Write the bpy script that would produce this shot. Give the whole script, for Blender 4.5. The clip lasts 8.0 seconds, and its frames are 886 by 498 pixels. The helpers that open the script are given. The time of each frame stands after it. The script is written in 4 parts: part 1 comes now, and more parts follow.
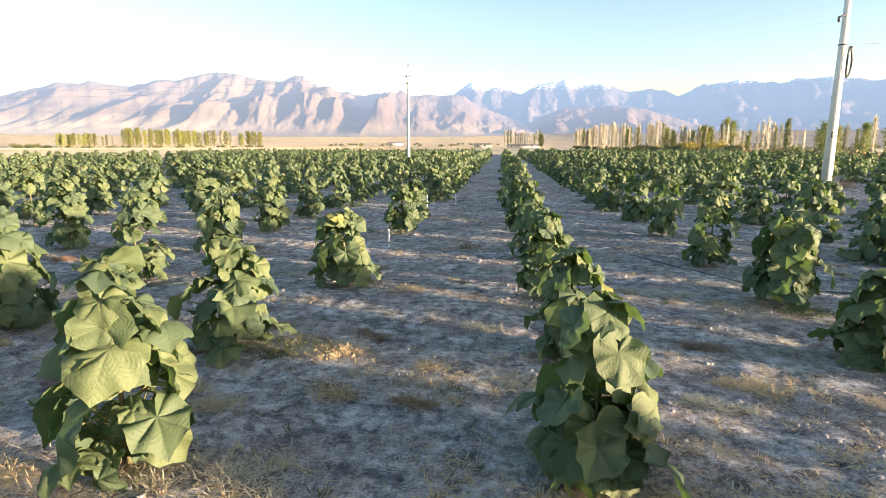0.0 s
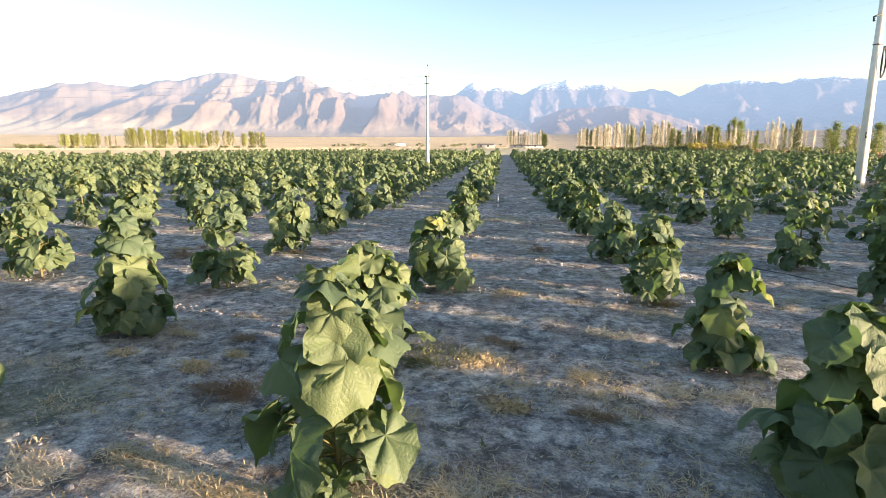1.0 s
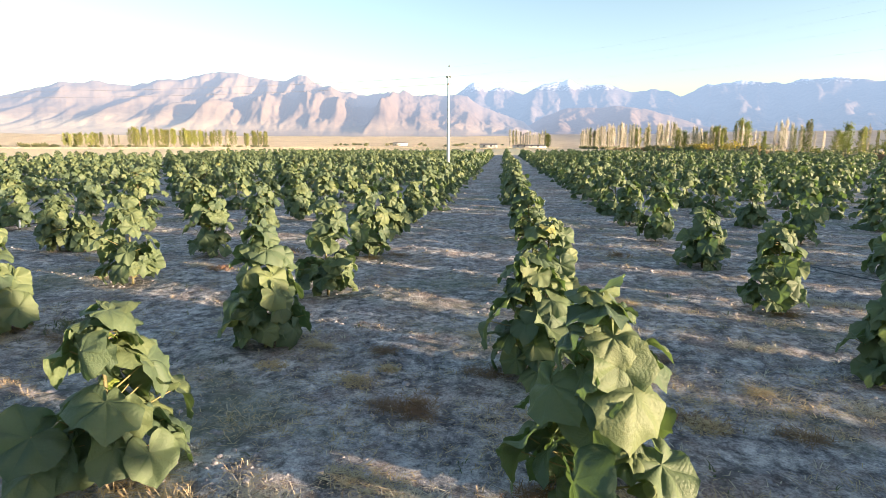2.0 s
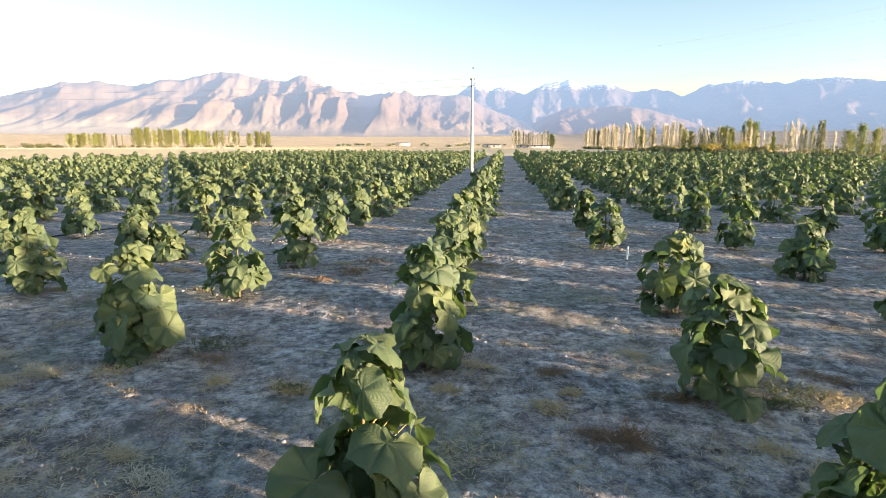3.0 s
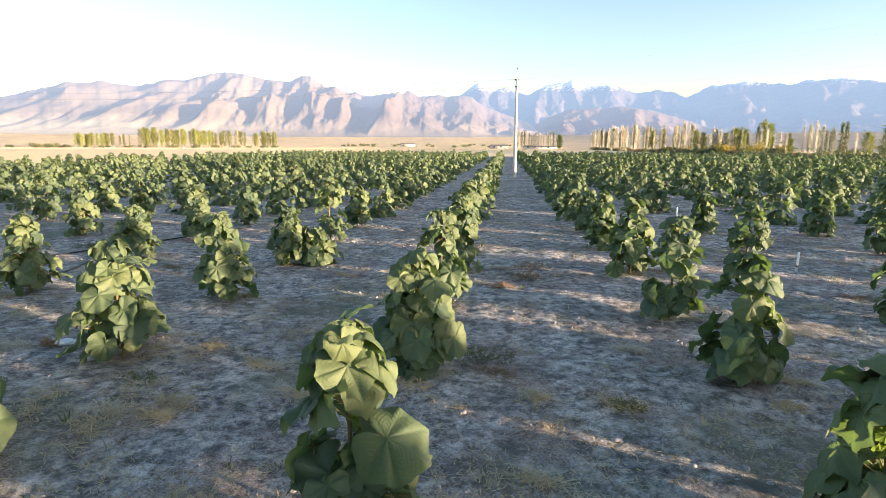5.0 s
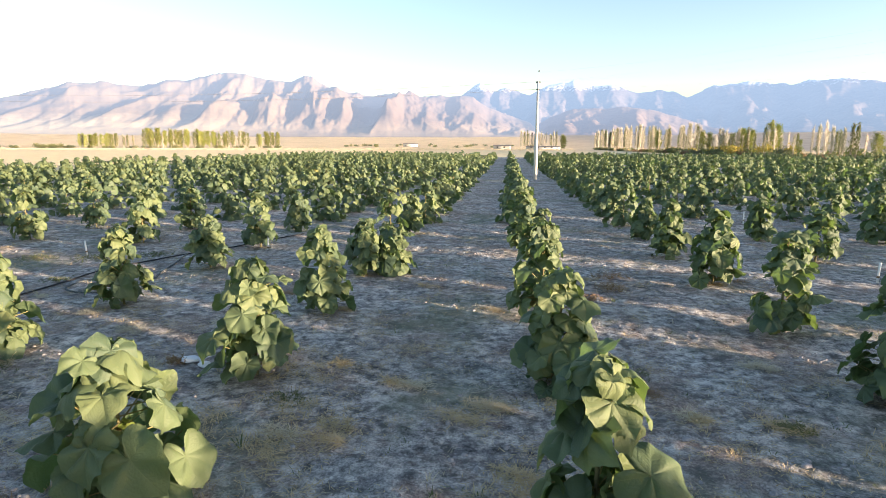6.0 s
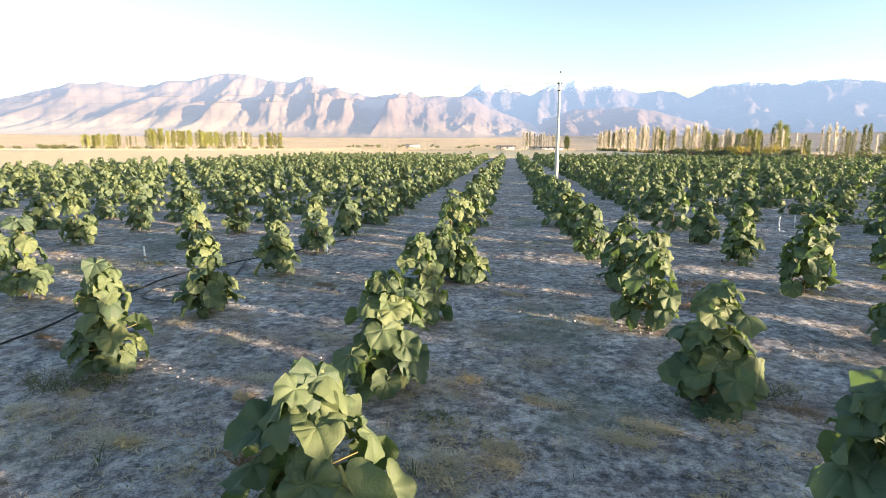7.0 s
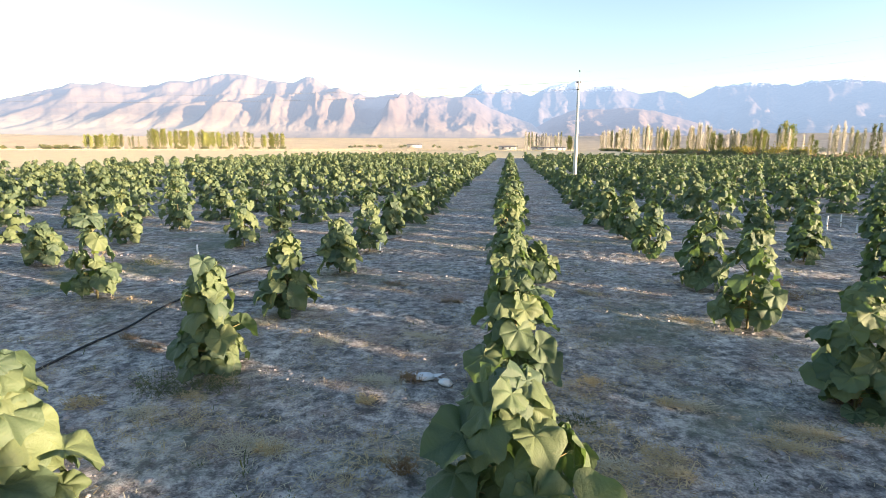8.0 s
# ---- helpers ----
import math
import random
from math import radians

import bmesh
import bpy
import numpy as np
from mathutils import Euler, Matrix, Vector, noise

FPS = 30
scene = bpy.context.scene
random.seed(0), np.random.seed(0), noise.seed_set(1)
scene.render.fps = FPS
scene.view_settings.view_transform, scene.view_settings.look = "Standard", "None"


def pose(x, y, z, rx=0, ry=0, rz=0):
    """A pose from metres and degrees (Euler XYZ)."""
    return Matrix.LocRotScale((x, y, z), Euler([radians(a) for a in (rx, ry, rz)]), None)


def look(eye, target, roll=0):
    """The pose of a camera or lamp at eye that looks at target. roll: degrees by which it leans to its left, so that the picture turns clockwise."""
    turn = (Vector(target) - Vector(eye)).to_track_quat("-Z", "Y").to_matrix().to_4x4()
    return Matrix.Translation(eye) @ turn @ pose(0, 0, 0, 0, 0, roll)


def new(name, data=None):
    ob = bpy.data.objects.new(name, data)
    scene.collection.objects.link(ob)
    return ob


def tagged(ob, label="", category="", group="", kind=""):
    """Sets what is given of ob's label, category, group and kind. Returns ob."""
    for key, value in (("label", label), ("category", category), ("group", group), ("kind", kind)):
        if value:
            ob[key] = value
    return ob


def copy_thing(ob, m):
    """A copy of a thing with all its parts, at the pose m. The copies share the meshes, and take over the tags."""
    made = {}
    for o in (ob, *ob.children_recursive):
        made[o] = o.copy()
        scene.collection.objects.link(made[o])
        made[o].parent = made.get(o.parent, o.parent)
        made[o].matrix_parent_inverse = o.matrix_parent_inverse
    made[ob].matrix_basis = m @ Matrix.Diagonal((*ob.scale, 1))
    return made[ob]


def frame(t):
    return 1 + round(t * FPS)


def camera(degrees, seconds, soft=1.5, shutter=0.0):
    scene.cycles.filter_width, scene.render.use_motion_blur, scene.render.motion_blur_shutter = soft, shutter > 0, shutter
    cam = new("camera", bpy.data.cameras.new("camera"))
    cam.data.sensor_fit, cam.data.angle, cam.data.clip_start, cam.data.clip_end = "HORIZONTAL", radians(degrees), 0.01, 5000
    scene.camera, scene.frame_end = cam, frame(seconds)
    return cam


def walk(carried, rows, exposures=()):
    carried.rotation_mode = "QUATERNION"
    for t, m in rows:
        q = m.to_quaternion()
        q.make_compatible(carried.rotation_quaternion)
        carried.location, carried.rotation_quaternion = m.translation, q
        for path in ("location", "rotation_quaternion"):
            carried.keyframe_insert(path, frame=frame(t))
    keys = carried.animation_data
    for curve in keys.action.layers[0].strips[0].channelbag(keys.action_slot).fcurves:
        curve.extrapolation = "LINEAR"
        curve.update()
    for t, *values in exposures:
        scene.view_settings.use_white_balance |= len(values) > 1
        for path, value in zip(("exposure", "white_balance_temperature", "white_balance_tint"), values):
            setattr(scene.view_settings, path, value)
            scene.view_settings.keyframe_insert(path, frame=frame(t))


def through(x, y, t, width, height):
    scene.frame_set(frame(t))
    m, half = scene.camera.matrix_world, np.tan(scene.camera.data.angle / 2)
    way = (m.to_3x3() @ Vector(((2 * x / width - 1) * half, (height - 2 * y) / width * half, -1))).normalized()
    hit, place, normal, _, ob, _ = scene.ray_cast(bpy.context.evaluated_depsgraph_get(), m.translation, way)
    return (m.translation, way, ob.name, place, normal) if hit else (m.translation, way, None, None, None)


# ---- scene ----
cam = camera(76.5, 8.0, soft=0.62)
PATH = [
    (0, (0.071, -0.136, 2.094), (-0.131, 1.821, 1.73), 0.0),
    (0.5, (-0.579, -0.14, 2.067), (-0.782, 1.816, 1.703), 0.1),
    (1, (-1.362, -0.094, 2.11), (-1.568, 1.862, 1.747), 0.0),
    (1.5, (-2.086, -0.1, 2.14), (-2.292, 1.856, 1.776), 0.1),
    (3, (-4.687, -0.09, 2.358), (-4.898, 1.865, 1.994), 0.1),
    (3.5, (-5.452, -0.114, 2.395), (-5.665, 1.842, 2.032), 0.1),
    (4, (-6.349, -0.135, 2.382), (-6.564, 1.82, 2.019), 0.1),
    (4.5, (-7.119, -0.116, 2.346), (-7.335, 1.839, 1.984), 0.2),
    (6, (-9.361, -0.256, 2.569), (-9.584, 1.698, 2.207), 0.2),
    (6.5, (-10.143, -0.192, 2.644), (-10.367, 1.763, 2.282), 0.2),
    (7, (-10.888, -0.138, 2.628), (-11.114, 1.816, 2.268), 0.2),
    (7.5, (-11.588, -0.082, 2.578), (-11.815, 1.873, 2.218), 0.2),
    (8, (-12.227, -0.058, 2.544), (-12.455, 1.896, 2.185), 0.2),
]
walk(cam, [(t, look(eye, target, roll)) for t, eye, target, roll in PATH], [(0, 2.15, 6430, 16), (3, 2.10, 6400, 16), (8, 2.22, 6380, 16)])

# ---- light ----
SUN_AZ, SUN_EL = -19.5, 4.0            # degrees from +x, degrees above the plain
toward_sun = Vector((math.cos(radians(SUN_AZ)) * math.cos(radians(SUN_EL)),
                     math.sin(radians(SUN_AZ)) * math.cos(radians(SUN_EL)), math.sin(radians(SUN_EL))))
sun = new("sun", bpy.data.lights.new("sun", "SUN"))
sun.data.energy, sun.data.angle, sun.data.color = 5.0, radians(1.2), (1.0, 0.765, 0.50)
sun.matrix_world = look(toward_sun * 50, (0, 0, 0))
world = bpy.data.worlds.new("sky")
scene.world = world
world.use_nodes = True
sky = world.node_tree.nodes.new("ShaderNodeTexSky")
sky.sky_type, sky.sun_disc = "NISHITA", False
sky.sun_elevation, sky.sun_rotation = radians(SUN_EL), radians(90 - SUN_AZ)
sky.altitude, sky.air_density, sky.dust_density, sky.ozone_density = 1100, 1.0, 1.7, 1.2
world.node_tree.links.new(sky.outputs[0], world.node_tree.nodes["Background"].inputs[0])
world.node_tree.nodes["Background"].inputs[1].default_value = 0.130


# ---- materials ----
def material(name):
    mat = bpy.data.materials.new(name)
    mat.use_nodes = True
    tree = mat.node_tree
    return mat, tree, tree.nodes["Principled BSDF"]


def node(tree, kind, **values):
    n = tree.nodes.new("ShaderNode" + kind)
    for key, value in values.items():
        n.inputs[key.replace("_", " ")].default_value = value
    return n


def grain(tree, scale, detail=4.0, rough=0.6, coords=None):
    n = node(tree, "TexNoise", Scale=scale, Detail=detail, Roughness=rough)
    if coords is not None:
        tree.links.new(coords, n.inputs["Vector"])
    return n


def ramp(tree, source, stops):
    n = tree.nodes.new("ShaderNodeValToRGB")
    while len(n.color_ramp.elements) < len(stops):
        n.color_ramp.elements.new(0.5)
    for e, (at, colour) in zip(n.color_ramp.elements, stops):
        e.position, e.color = at, (*colour, 1)
    tree.links.new(source, n.inputs[0])
    return n


def blend(tree, factor, a, b, mode="MIX"):
    n = tree.nodes.new("ShaderNodeMix")
    n.data_type, n.blend_type = "RGBA", mode
    for socket, value in ((n.inputs[0], factor), (n.inputs[6], a), (n.inputs[7], b)):
        if isinstance(value, (int, float)):
            socket.default_value = value
        elif isinstance(value, tuple):
            socket.default_value = (*value, 1)
        else:
            tree.links.new(value, socket)
    return n.outputs[2]


def sums(tree, operation, a, b=0.0, clamp=False):
    n = tree.nodes.new("ShaderNodeMath")
    n.operation, n.use_clamp = operation, clamp
    for socket, value in zip(n.inputs, (a, b)):
        if isinstance(value, (int, float)):
            socket.default_value = value
        else:
            tree.links.new(value, socket)
    return n.outputs[0]


def relief(tree, bsdf, height, strength, distance):
    n = node(tree, "Bump", Strength=strength, Distance=distance)
    tree.links.new(height, n.inputs["Height"])
    tree.links.new(n.outputs[0], bsdf.inputs["Normal"])
    return n


def place(tree):
    return tree.nodes.new("ShaderNodeNewGeometry").outputs["Position"]


def surface(name, low, high, scale, rough=0.8, bump=0.3, depth=0.01, fine=0.0, metallic=0.0):
    """A plain weathered surface: two scales of noise between two colours, with relief."""
    mat, tree, bsdf = material(name)
    coords = tree.nodes.new("ShaderNodeTexCoord").outputs["Object"]
    big, small = grain(tree, scale, 5, 0.6, coords), grain(tree, fine or scale * 9, 4, 0.7, coords)
    both = sums(tree, "ADD", sums(tree, "MULTIPLY", big.outputs["Fac"], 0.6), sums(tree, "MULTIPLY", small.outputs["Fac"], 0.4))
    colour = ramp(tree, both, [(0.35, low), (0.65, high)])
    tree.links.new(colour.outputs[0], bsdf.inputs["Base Color"])
    bsdf.inputs["Roughness"].default_value, bsdf.inputs["Metallic"].default_value = rough, metallic
    bsdf.inputs["Specular IOR Level"].default_value = 0.3
    relief(tree, bsdf, both, bump, depth)
    return mat


def leafy(name, tones, through=0.25, yellow=0.9996, yellow_tone=(0.30, 0.28, 0.07), veins=True, rough=0.55):
    """A thin leaf: varied from leaf to leaf, paler veins, light coming through it."""
    mat, tree, bsdf = material(name)
    info, geo = tree.nodes.new("ShaderNodeObjectInfo"), tree.nodes.new("ShaderNodeNewGeometry")
    chance = sums(tree, "FRACT", sums(tree, "ADD", sums(tree, "MULTIPLY", info.outputs["Random"], 7.3), geo.outputs["Random Per Island"]))
    colour = ramp(tree, chance, [(0.0, tones[0]), (0.45, tones[1]), (yellow - 0.002, tones[2]), (yellow, yellow_tone)]).outputs[0]
    mottle = grain(tree, 14.0, 4, 0.65, tree.nodes.new("ShaderNodeTexCoord").outputs["Object"])
    colour = blend(tree, sums(tree, "MULTIPLY", mottle.outputs["Fac"], 0.5), colour, tones[3])
    rib = None
    if veins:
        vein = tree.nodes.new("ShaderNodeAttribute")
        vein.attribute_name = "vein"
        apart = tree.nodes.new("ShaderNodeSeparateXYZ")
        tree.links.new(vein.outputs["Vector"], apart.inputs[0])
        line = sums(tree, "MULTIPLY", sums(tree, "SUBTRACT", apart.outputs[0], 0.86), 6.0, True)
        colour = blend(tree, sums(tree, "MULTIPLY", line, 0.14), colour, (0.24, 0.26, 0.11))
        sweep = sums(tree, "SUBTRACT", sums(tree, "MULTIPLY", apart.outputs[1], 46.0), sums(tree, "MULTIPLY", apart.outputs[2], 11.0))
        rib = sums(tree, "ABSOLUTE", sums(tree, "SINE", sums(tree, "MULTIPLY", sweep, 0.5)))
        rib = sums(tree, "SUBTRACT", sums(tree, "MULTIPLY", rib, 0.24), sums(tree, "MULTIPLY", line, 0.8))
    tree.links.new(colour, bsdf.inputs["Base Color"])
    bsdf.inputs["Roughness"].default_value = rough
    bsdf.inputs["Specular IOR Level"].default_value = 0.38 if veins else 0.2
    fine = grain(tree, 26.0, 4, 0.6, tree.nodes.new("ShaderNodeTexCoord").outputs["Object"])
    relief(tree, bsdf, fine.outputs["Fac"] if rib is None else sums(tree, "ADD", fine.outputs["Fac"], rib), 0.38, 0.016)
    glow = node(tree, "BsdfTranslucent")
    tree.links.new(blend(tree, 0.5, colour, (0.20, 0.36, 0.05)), glow.inputs["Color"])
    mix = node(tree, "MixShader", Fac=through)
    tree.links.new(bsdf.outputs[0], mix.inputs[1])
    tree.links.new(glow.outputs[0], mix.inputs[2])
    tree.links.new(mix.outputs[0], tree.nodes["Material Output"].inputs[0])
    return mat


def ground_material():
    """Bare trampled soil in the field, straw-coloured stubble beside it, pale gravel plain beyond."""
    mat, tree, bsdf = material("dry_ground")
    at = place(tree)
    split = tree.nodes.new("ShaderNodeSeparateXYZ")
    tree.links.new(at, split.inputs[0])
    x, y = split.outputs[0], split.outputs[1]
    patch, clod, dust, broad = grain(tree, 0.55, 6, 0.62, at), grain(tree, 7.0, 6, 0.68, at), grain(tree, 45.0, 4, 0.7, at), grain(tree, 0.02, 5, 0.6, at)
    soil = ramp(tree, patch.outputs["Fac"], [(0.30, (0.290, 0.280, 0.278)), (0.43, (0.390, 0.381, 0.381)), (0.53, (0.466, 0.462, 0.468)), (0.66, (0.540, 0.538, 0.548))]).outputs[0]
    soil = blend(tree, 0.80, soil, ramp(tree, clod.outputs["Fac"], [(0.36, (0.08, 0.08, 0.08)), (0.50, (0.50, 0.50, 0.50)), (0.64, (0.95, 0.93, 0.89))]).outputs[0], "OVERLAY")
    mid = grain(tree, 2.3, 5, 0.65, at)
    soil = blend(tree, 0.75, soil, ramp(tree, mid.outputs["Fac"], [(0.34, (0.20, 0.20, 0.22)), (0.50, (0.50, 0.50, 0.50)), (0.66, (0.78, 0.76, 0.73))]).outputs[0], "OVERLAY")
    soil = blend(tree, 0.45, soil, ramp(tree, dust.outputs["Fac"], [(0.36, (0.10, 0.10, 0.10)), (0.64, (0.90, 0.89, 0.86))]).outputs[0], "OVERLAY")
    crumb = ramp(tree, grain(tree, 9.0, 5, 0.7, at).outputs["Fac"], [(0.33, (0.65, 0.65, 0.65)), (0.42, (0, 0, 0))]).outputs[0]
    soil = blend(tree, crumb, soil, (0.10, 0.095, 0.09))
    debris = ramp(tree, grain(tree, 1.1, 7, 0.72, at).outputs["Fac"], [(0.47, (0, 0, 0)), (0.60, (0.78, 0.78, 0.78))]).outputs[0]
    soil = blend(tree, debris, soil, ramp(tree, dust.outputs["Fac"], [(0.36, (0.165, 0.125, 0.110)), (0.50, (0.295, 0.233, 0.203)), (0.64, (0.46, 0.38, 0.33))]).outputs[0])
    smudge = ramp(tree, grain(tree, 2.6, 6, 0.72, at).outputs["Fac"], [(0.36, (0.85, 0.85, 0.85)), (0.47, (0, 0, 0))]).outputs[0]
    soil = blend(tree, smudge, soil, (0.125, 0.125, 0.125))
    moss = ramp(tree, grain(tree, 0.42, 6, 0.66, at).outputs["Fac"], [(0.52, (0, 0, 0)), (0.64, (0.62, 0.62, 0.62))]).outputs[0]
    soil = blend(tree, moss, soil, (0.180, 0.215, 0.150))
    stubble = ramp(tree, grain(tree, 0.35, 7, 0.7, at).outputs["Fac"], [(0.35, (0.74, 0.59, 0.35)), (0.65, (0.90, 0.75, 0.50))]).outputs[0]
    plain = ramp(tree, broad.outputs["Fac"], [(0.35, (0.62, 0.49, 0.34)), (0.5, (0.80, 0.66, 0.48)), (0.66, (0.66, 0.54, 0.38))]).outputs[0]
    wobble = sums(tree, "MULTIPLY", sums(tree, "SUBTRACT", patch.outputs["Fac"], 0.5), 3.0)
    xw, yw = sums(tree, "ADD", x, wobble), sums(tree, "ADD", y, wobble)
    inside = sums(tree, "MULTIPLY", sums(tree, "MULTIPLY", sums(tree, "ADD", xw, 54.5, True), sums(tree, "SUBTRACT", 45.5, xw, True)), sums(tree, "SUBTRACT", 132.0, yw, True))
    far = sums(tree, "MULTIPLY", sums(tree, "SUBTRACT", yw, 260.0), 0.01, True)
    # Plain greys to the right: its shade and haze are put into the colour.
    plain = blend(tree, sums(tree, "MULTIPLY", sums(tree, "SUBTRACT", x, 10.0), 0.005, True), plain, ramp(tree, broad.outputs["Fac"], [(0.35, (0.34, 0.32, 0.30)), (0.65, (0.48, 0.445, 0.41))]).outputs[0])
    colour = blend(tree, inside, blend(tree, far, stubble, plain), soil)
    tree.links.new(colour, bsdf.inputs["Base Color"])
    bsdf.inputs["Roughness"].default_value, bsdf.inputs["Specular IOR Level"].default_value = 0.95, 0.1
    height = sums(tree, "ADD", clod.outputs["Fac"], sums(tree, "MULTIPLY", dust.outputs["Fac"], 0.35))
    height = sums(tree, "ADD", height, sums(tree, "MULTIPLY", sums(tree, "MULTIPLY", grain(tree, 0.4, 4, 0.6, at).outputs["Fac"], 40.0), far))
    relief(tree, bsdf, height, 1.0, 0.09)
    return mat


def mountain_material(name, rock, dark, snow_from, glow_share, glow_colour, east=None, gravel=0.0):
    """Bare folded rock with scree and snow on high ground, with a blue glow mixed in that grows with distance."""
    mat, tree, bsdf = material(name)
    at = place(tree)
    split = tree.nodes.new("ShaderNodeSeparateXYZ")
    tree.links.new(at, split.inputs[0])
    rough, fine = grain(tree, 0.006, 8, 0.65, at), grain(tree, 0.04, 6, 0.7, at)
    both = sums(tree, "ADD", sums(tree, "MULTIPLY", rough.outputs["Fac"], 0.6), sums(tree, "MULTIPLY", fine.outputs["Fac"], 0.4))
    colour = ramp(tree, both, [(0.36, dark), (0.60, rock)]).outputs[0]
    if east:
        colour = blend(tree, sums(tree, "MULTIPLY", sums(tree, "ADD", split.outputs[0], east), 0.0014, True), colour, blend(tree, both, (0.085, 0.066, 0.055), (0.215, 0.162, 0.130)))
    fan = sums(tree, "MULTIPLY", sums(tree, "SUBTRACT", 120.0, sums(tree, "ADD", split.outputs[2], sums(tree, "MULTIPLY", sums(tree, "SUBTRACT", rough.outputs["Fac"], 0.5), 90.0))), 0.0125, True)
    bed = blend(tree, sums(tree, "MULTIPLY", sums(tree, "ADD", split.outputs[0], 1450.0), 0.0013, True), blend(tree, both, (0.66, 0.52, 0.34), (0.90, 0.74, 0.52)), blend(tree, both, (0.32, 0.25, 0.18), (0.48, 0.38, 0.28)))
    tilt = tree.nodes.new("ShaderNodeSeparateXYZ")
    tree.links.new(tree.nodes.new("ShaderNodeNewGeometry").outputs["Normal"], tilt.inputs[0])
    level = sums(tree, "MULTIPLY", sums(tree, "SUBTRACT", tilt.outputs[2], 0.84), 9.0, True)
    colour = blend(tree, sums(tree, "MULTIPLY", sums(tree, "MULTIPLY", fan, level), gravel), colour, bed)
    high = sums(tree, "ADD", split.outputs[2], sums(tree, "MULTIPLY", sums(tree, "SUBTRACT", fine.outputs["Fac"], 0.5), 200.0))
    snow = sums(tree, "MULTIPLY", sums(tree, "SUBTRACT", high, snow_from), 0.03, True)
    colour = blend(tree, snow, colour, (0.80, 0.80, 0.82))
    tree.links.new(colour, bsdf.inputs["Base Color"])
    bsdf.inputs["Roughness"].default_value, bsdf.inputs["Specular IOR Level"].default_value = 1.0, 0.0
    relief(tree, bsdf, both, 0.30, 14.0)
    # Self-lit blue mixed over the rock in place of haze, more with distance.
    haze = node(tree, "Emission", Color=(*glow_colour, 1), Strength=1.0)
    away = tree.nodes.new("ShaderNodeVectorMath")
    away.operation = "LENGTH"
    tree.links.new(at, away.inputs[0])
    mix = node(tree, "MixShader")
    tree.links.new(sums(tree, "MULTIPLY", sums(tree, "SUBTRACT", away.outputs["Value"], 200.0), glow_share / 2600.0, True), mix.inputs[0])
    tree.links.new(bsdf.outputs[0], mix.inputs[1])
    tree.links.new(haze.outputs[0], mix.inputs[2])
    tree.links.new(mix.outputs[0], tree.nodes["Material Output"].inputs[0])
    return mat


GREEN = [(0.056, 0.094, 0.062), (0.102, 0.144, 0.070), (0.152, 0.186, 0.078), (0.092, 0.126, 0.070)]
M_LEAF = leafy("sapling_leaf", GREEN)
M_YOUNG = leafy("young_leaf", [(0.16, 0.24, 0.05), (0.21, 0.29, 0.06), (0.26, 0.32, 0.07), (0.18, 0.25, 0.06)], 0.4)
M_STALK = surface("leaf_stalk", (0.16, 0.15, 0.06), (0.28, 0.23, 0.10), 14, 0.6)
M_STEM = surface("sapling_stem", (0.10, 0.09, 0.045), (0.19, 0.17, 0.08), 9, 0.7)
M_GROUND = ground_material()
M_STRAW = leafy("straw", [(0.50, 0.39, 0.24), (0.66, 0.53, 0.34), (0.44, 0.34, 0.20), (0.56, 0.45, 0.29)], 0.2, 0.93, (0.27, 0.16, 0.09), False)
M_CHAFF = leafy("bleached_straw", [(0.54, 0.48, 0.37), (0.68, 0.61, 0.48), (0.47, 0.41, 0.31), (0.60, 0.53, 0.41)], 0.2, 0.93, (0.34, 0.24, 0.15), False)
M_STUBBLE = leafy("stubble_straw", [(0.62, 0.53, 0.38), (0.76, 0.67, 0.51), (0.56, 0.47, 0.33), (0.68, 0.59, 0.45)], 0.2, 0.95, (0.5, 0.35, 0.18), False)
M_WEED = leafy("weed_leaf", [(0.07, 0.085, 0.05), (0.10, 0.115, 0.065), (0.13, 0.14, 0.08), (0.10, 0.105, 0.07)], 0.25, 0.96, (0.35, 0.30, 0.10), False)
M_RUST = leafy("rusty_weed", [(0.20, 0.11, 0.07), (0.28, 0.16, 0.10), (0.34, 0.22, 0.14), (0.25, 0.15, 0.10)], 0.25, 0.96, (0.45, 0.30, 0.15), False)
M_STONE = surface("field_stone", (0.17, 0.16, 0.155), (0.33, 0.31, 0.295), 20, 0.9)
M_CLOD = surface("soil_clod", (0.20, 0.19, 0.195), (0.44, 0.42, 0.43), 16, 0.95, 0.5, 0.01)
M_CONCRETE = surface("pole_concrete", (0.66, 0.64, 0.61), (0.82, 0.80, 0.76), 2.5, 0.85, 0.25, 0.006)
M_STEEL = surface("dark_steel", (0.05, 0.05, 0.05), (0.10, 0.10, 0.10), 6, 0.5, 0.1, 0.002, 0, 0.6)
M_RUBBER = surface("black_hose", (0.012, 0.012, 0.014), (0.03, 0.03, 0.033), 12, 0.55)
M_GREY_HOSE = surface("dusty_hose", (0.06, 0.07, 0.075), (0.12, 0.13, 0.13), 12, 0.7)
M_WIRE = surface("wire", (0.20, 0.20, 0.21), (0.30, 0.30, 0.31), 5, 0.5)
M_STAKE = surface("white_stake", (0.74, 0.73, 0.70), (0.88, 0.87, 0.84), 12, 0.7)
M_PLASTIC = surface("white_sack", (0.66, 0.68, 0.72), (0.84, 0.85, 0.88), 8, 0.5, 0.3, 0.01)
M_BARK = surface("poplar_bark", (0.20, 0.18, 0.15), (0.44, 0.40, 0.34), 3, 0.9)
M_PALE_BARK = surface("pale_twig", (0.36, 0.33, 0.28), (0.55, 0.51, 0.44), 3, 0.9)
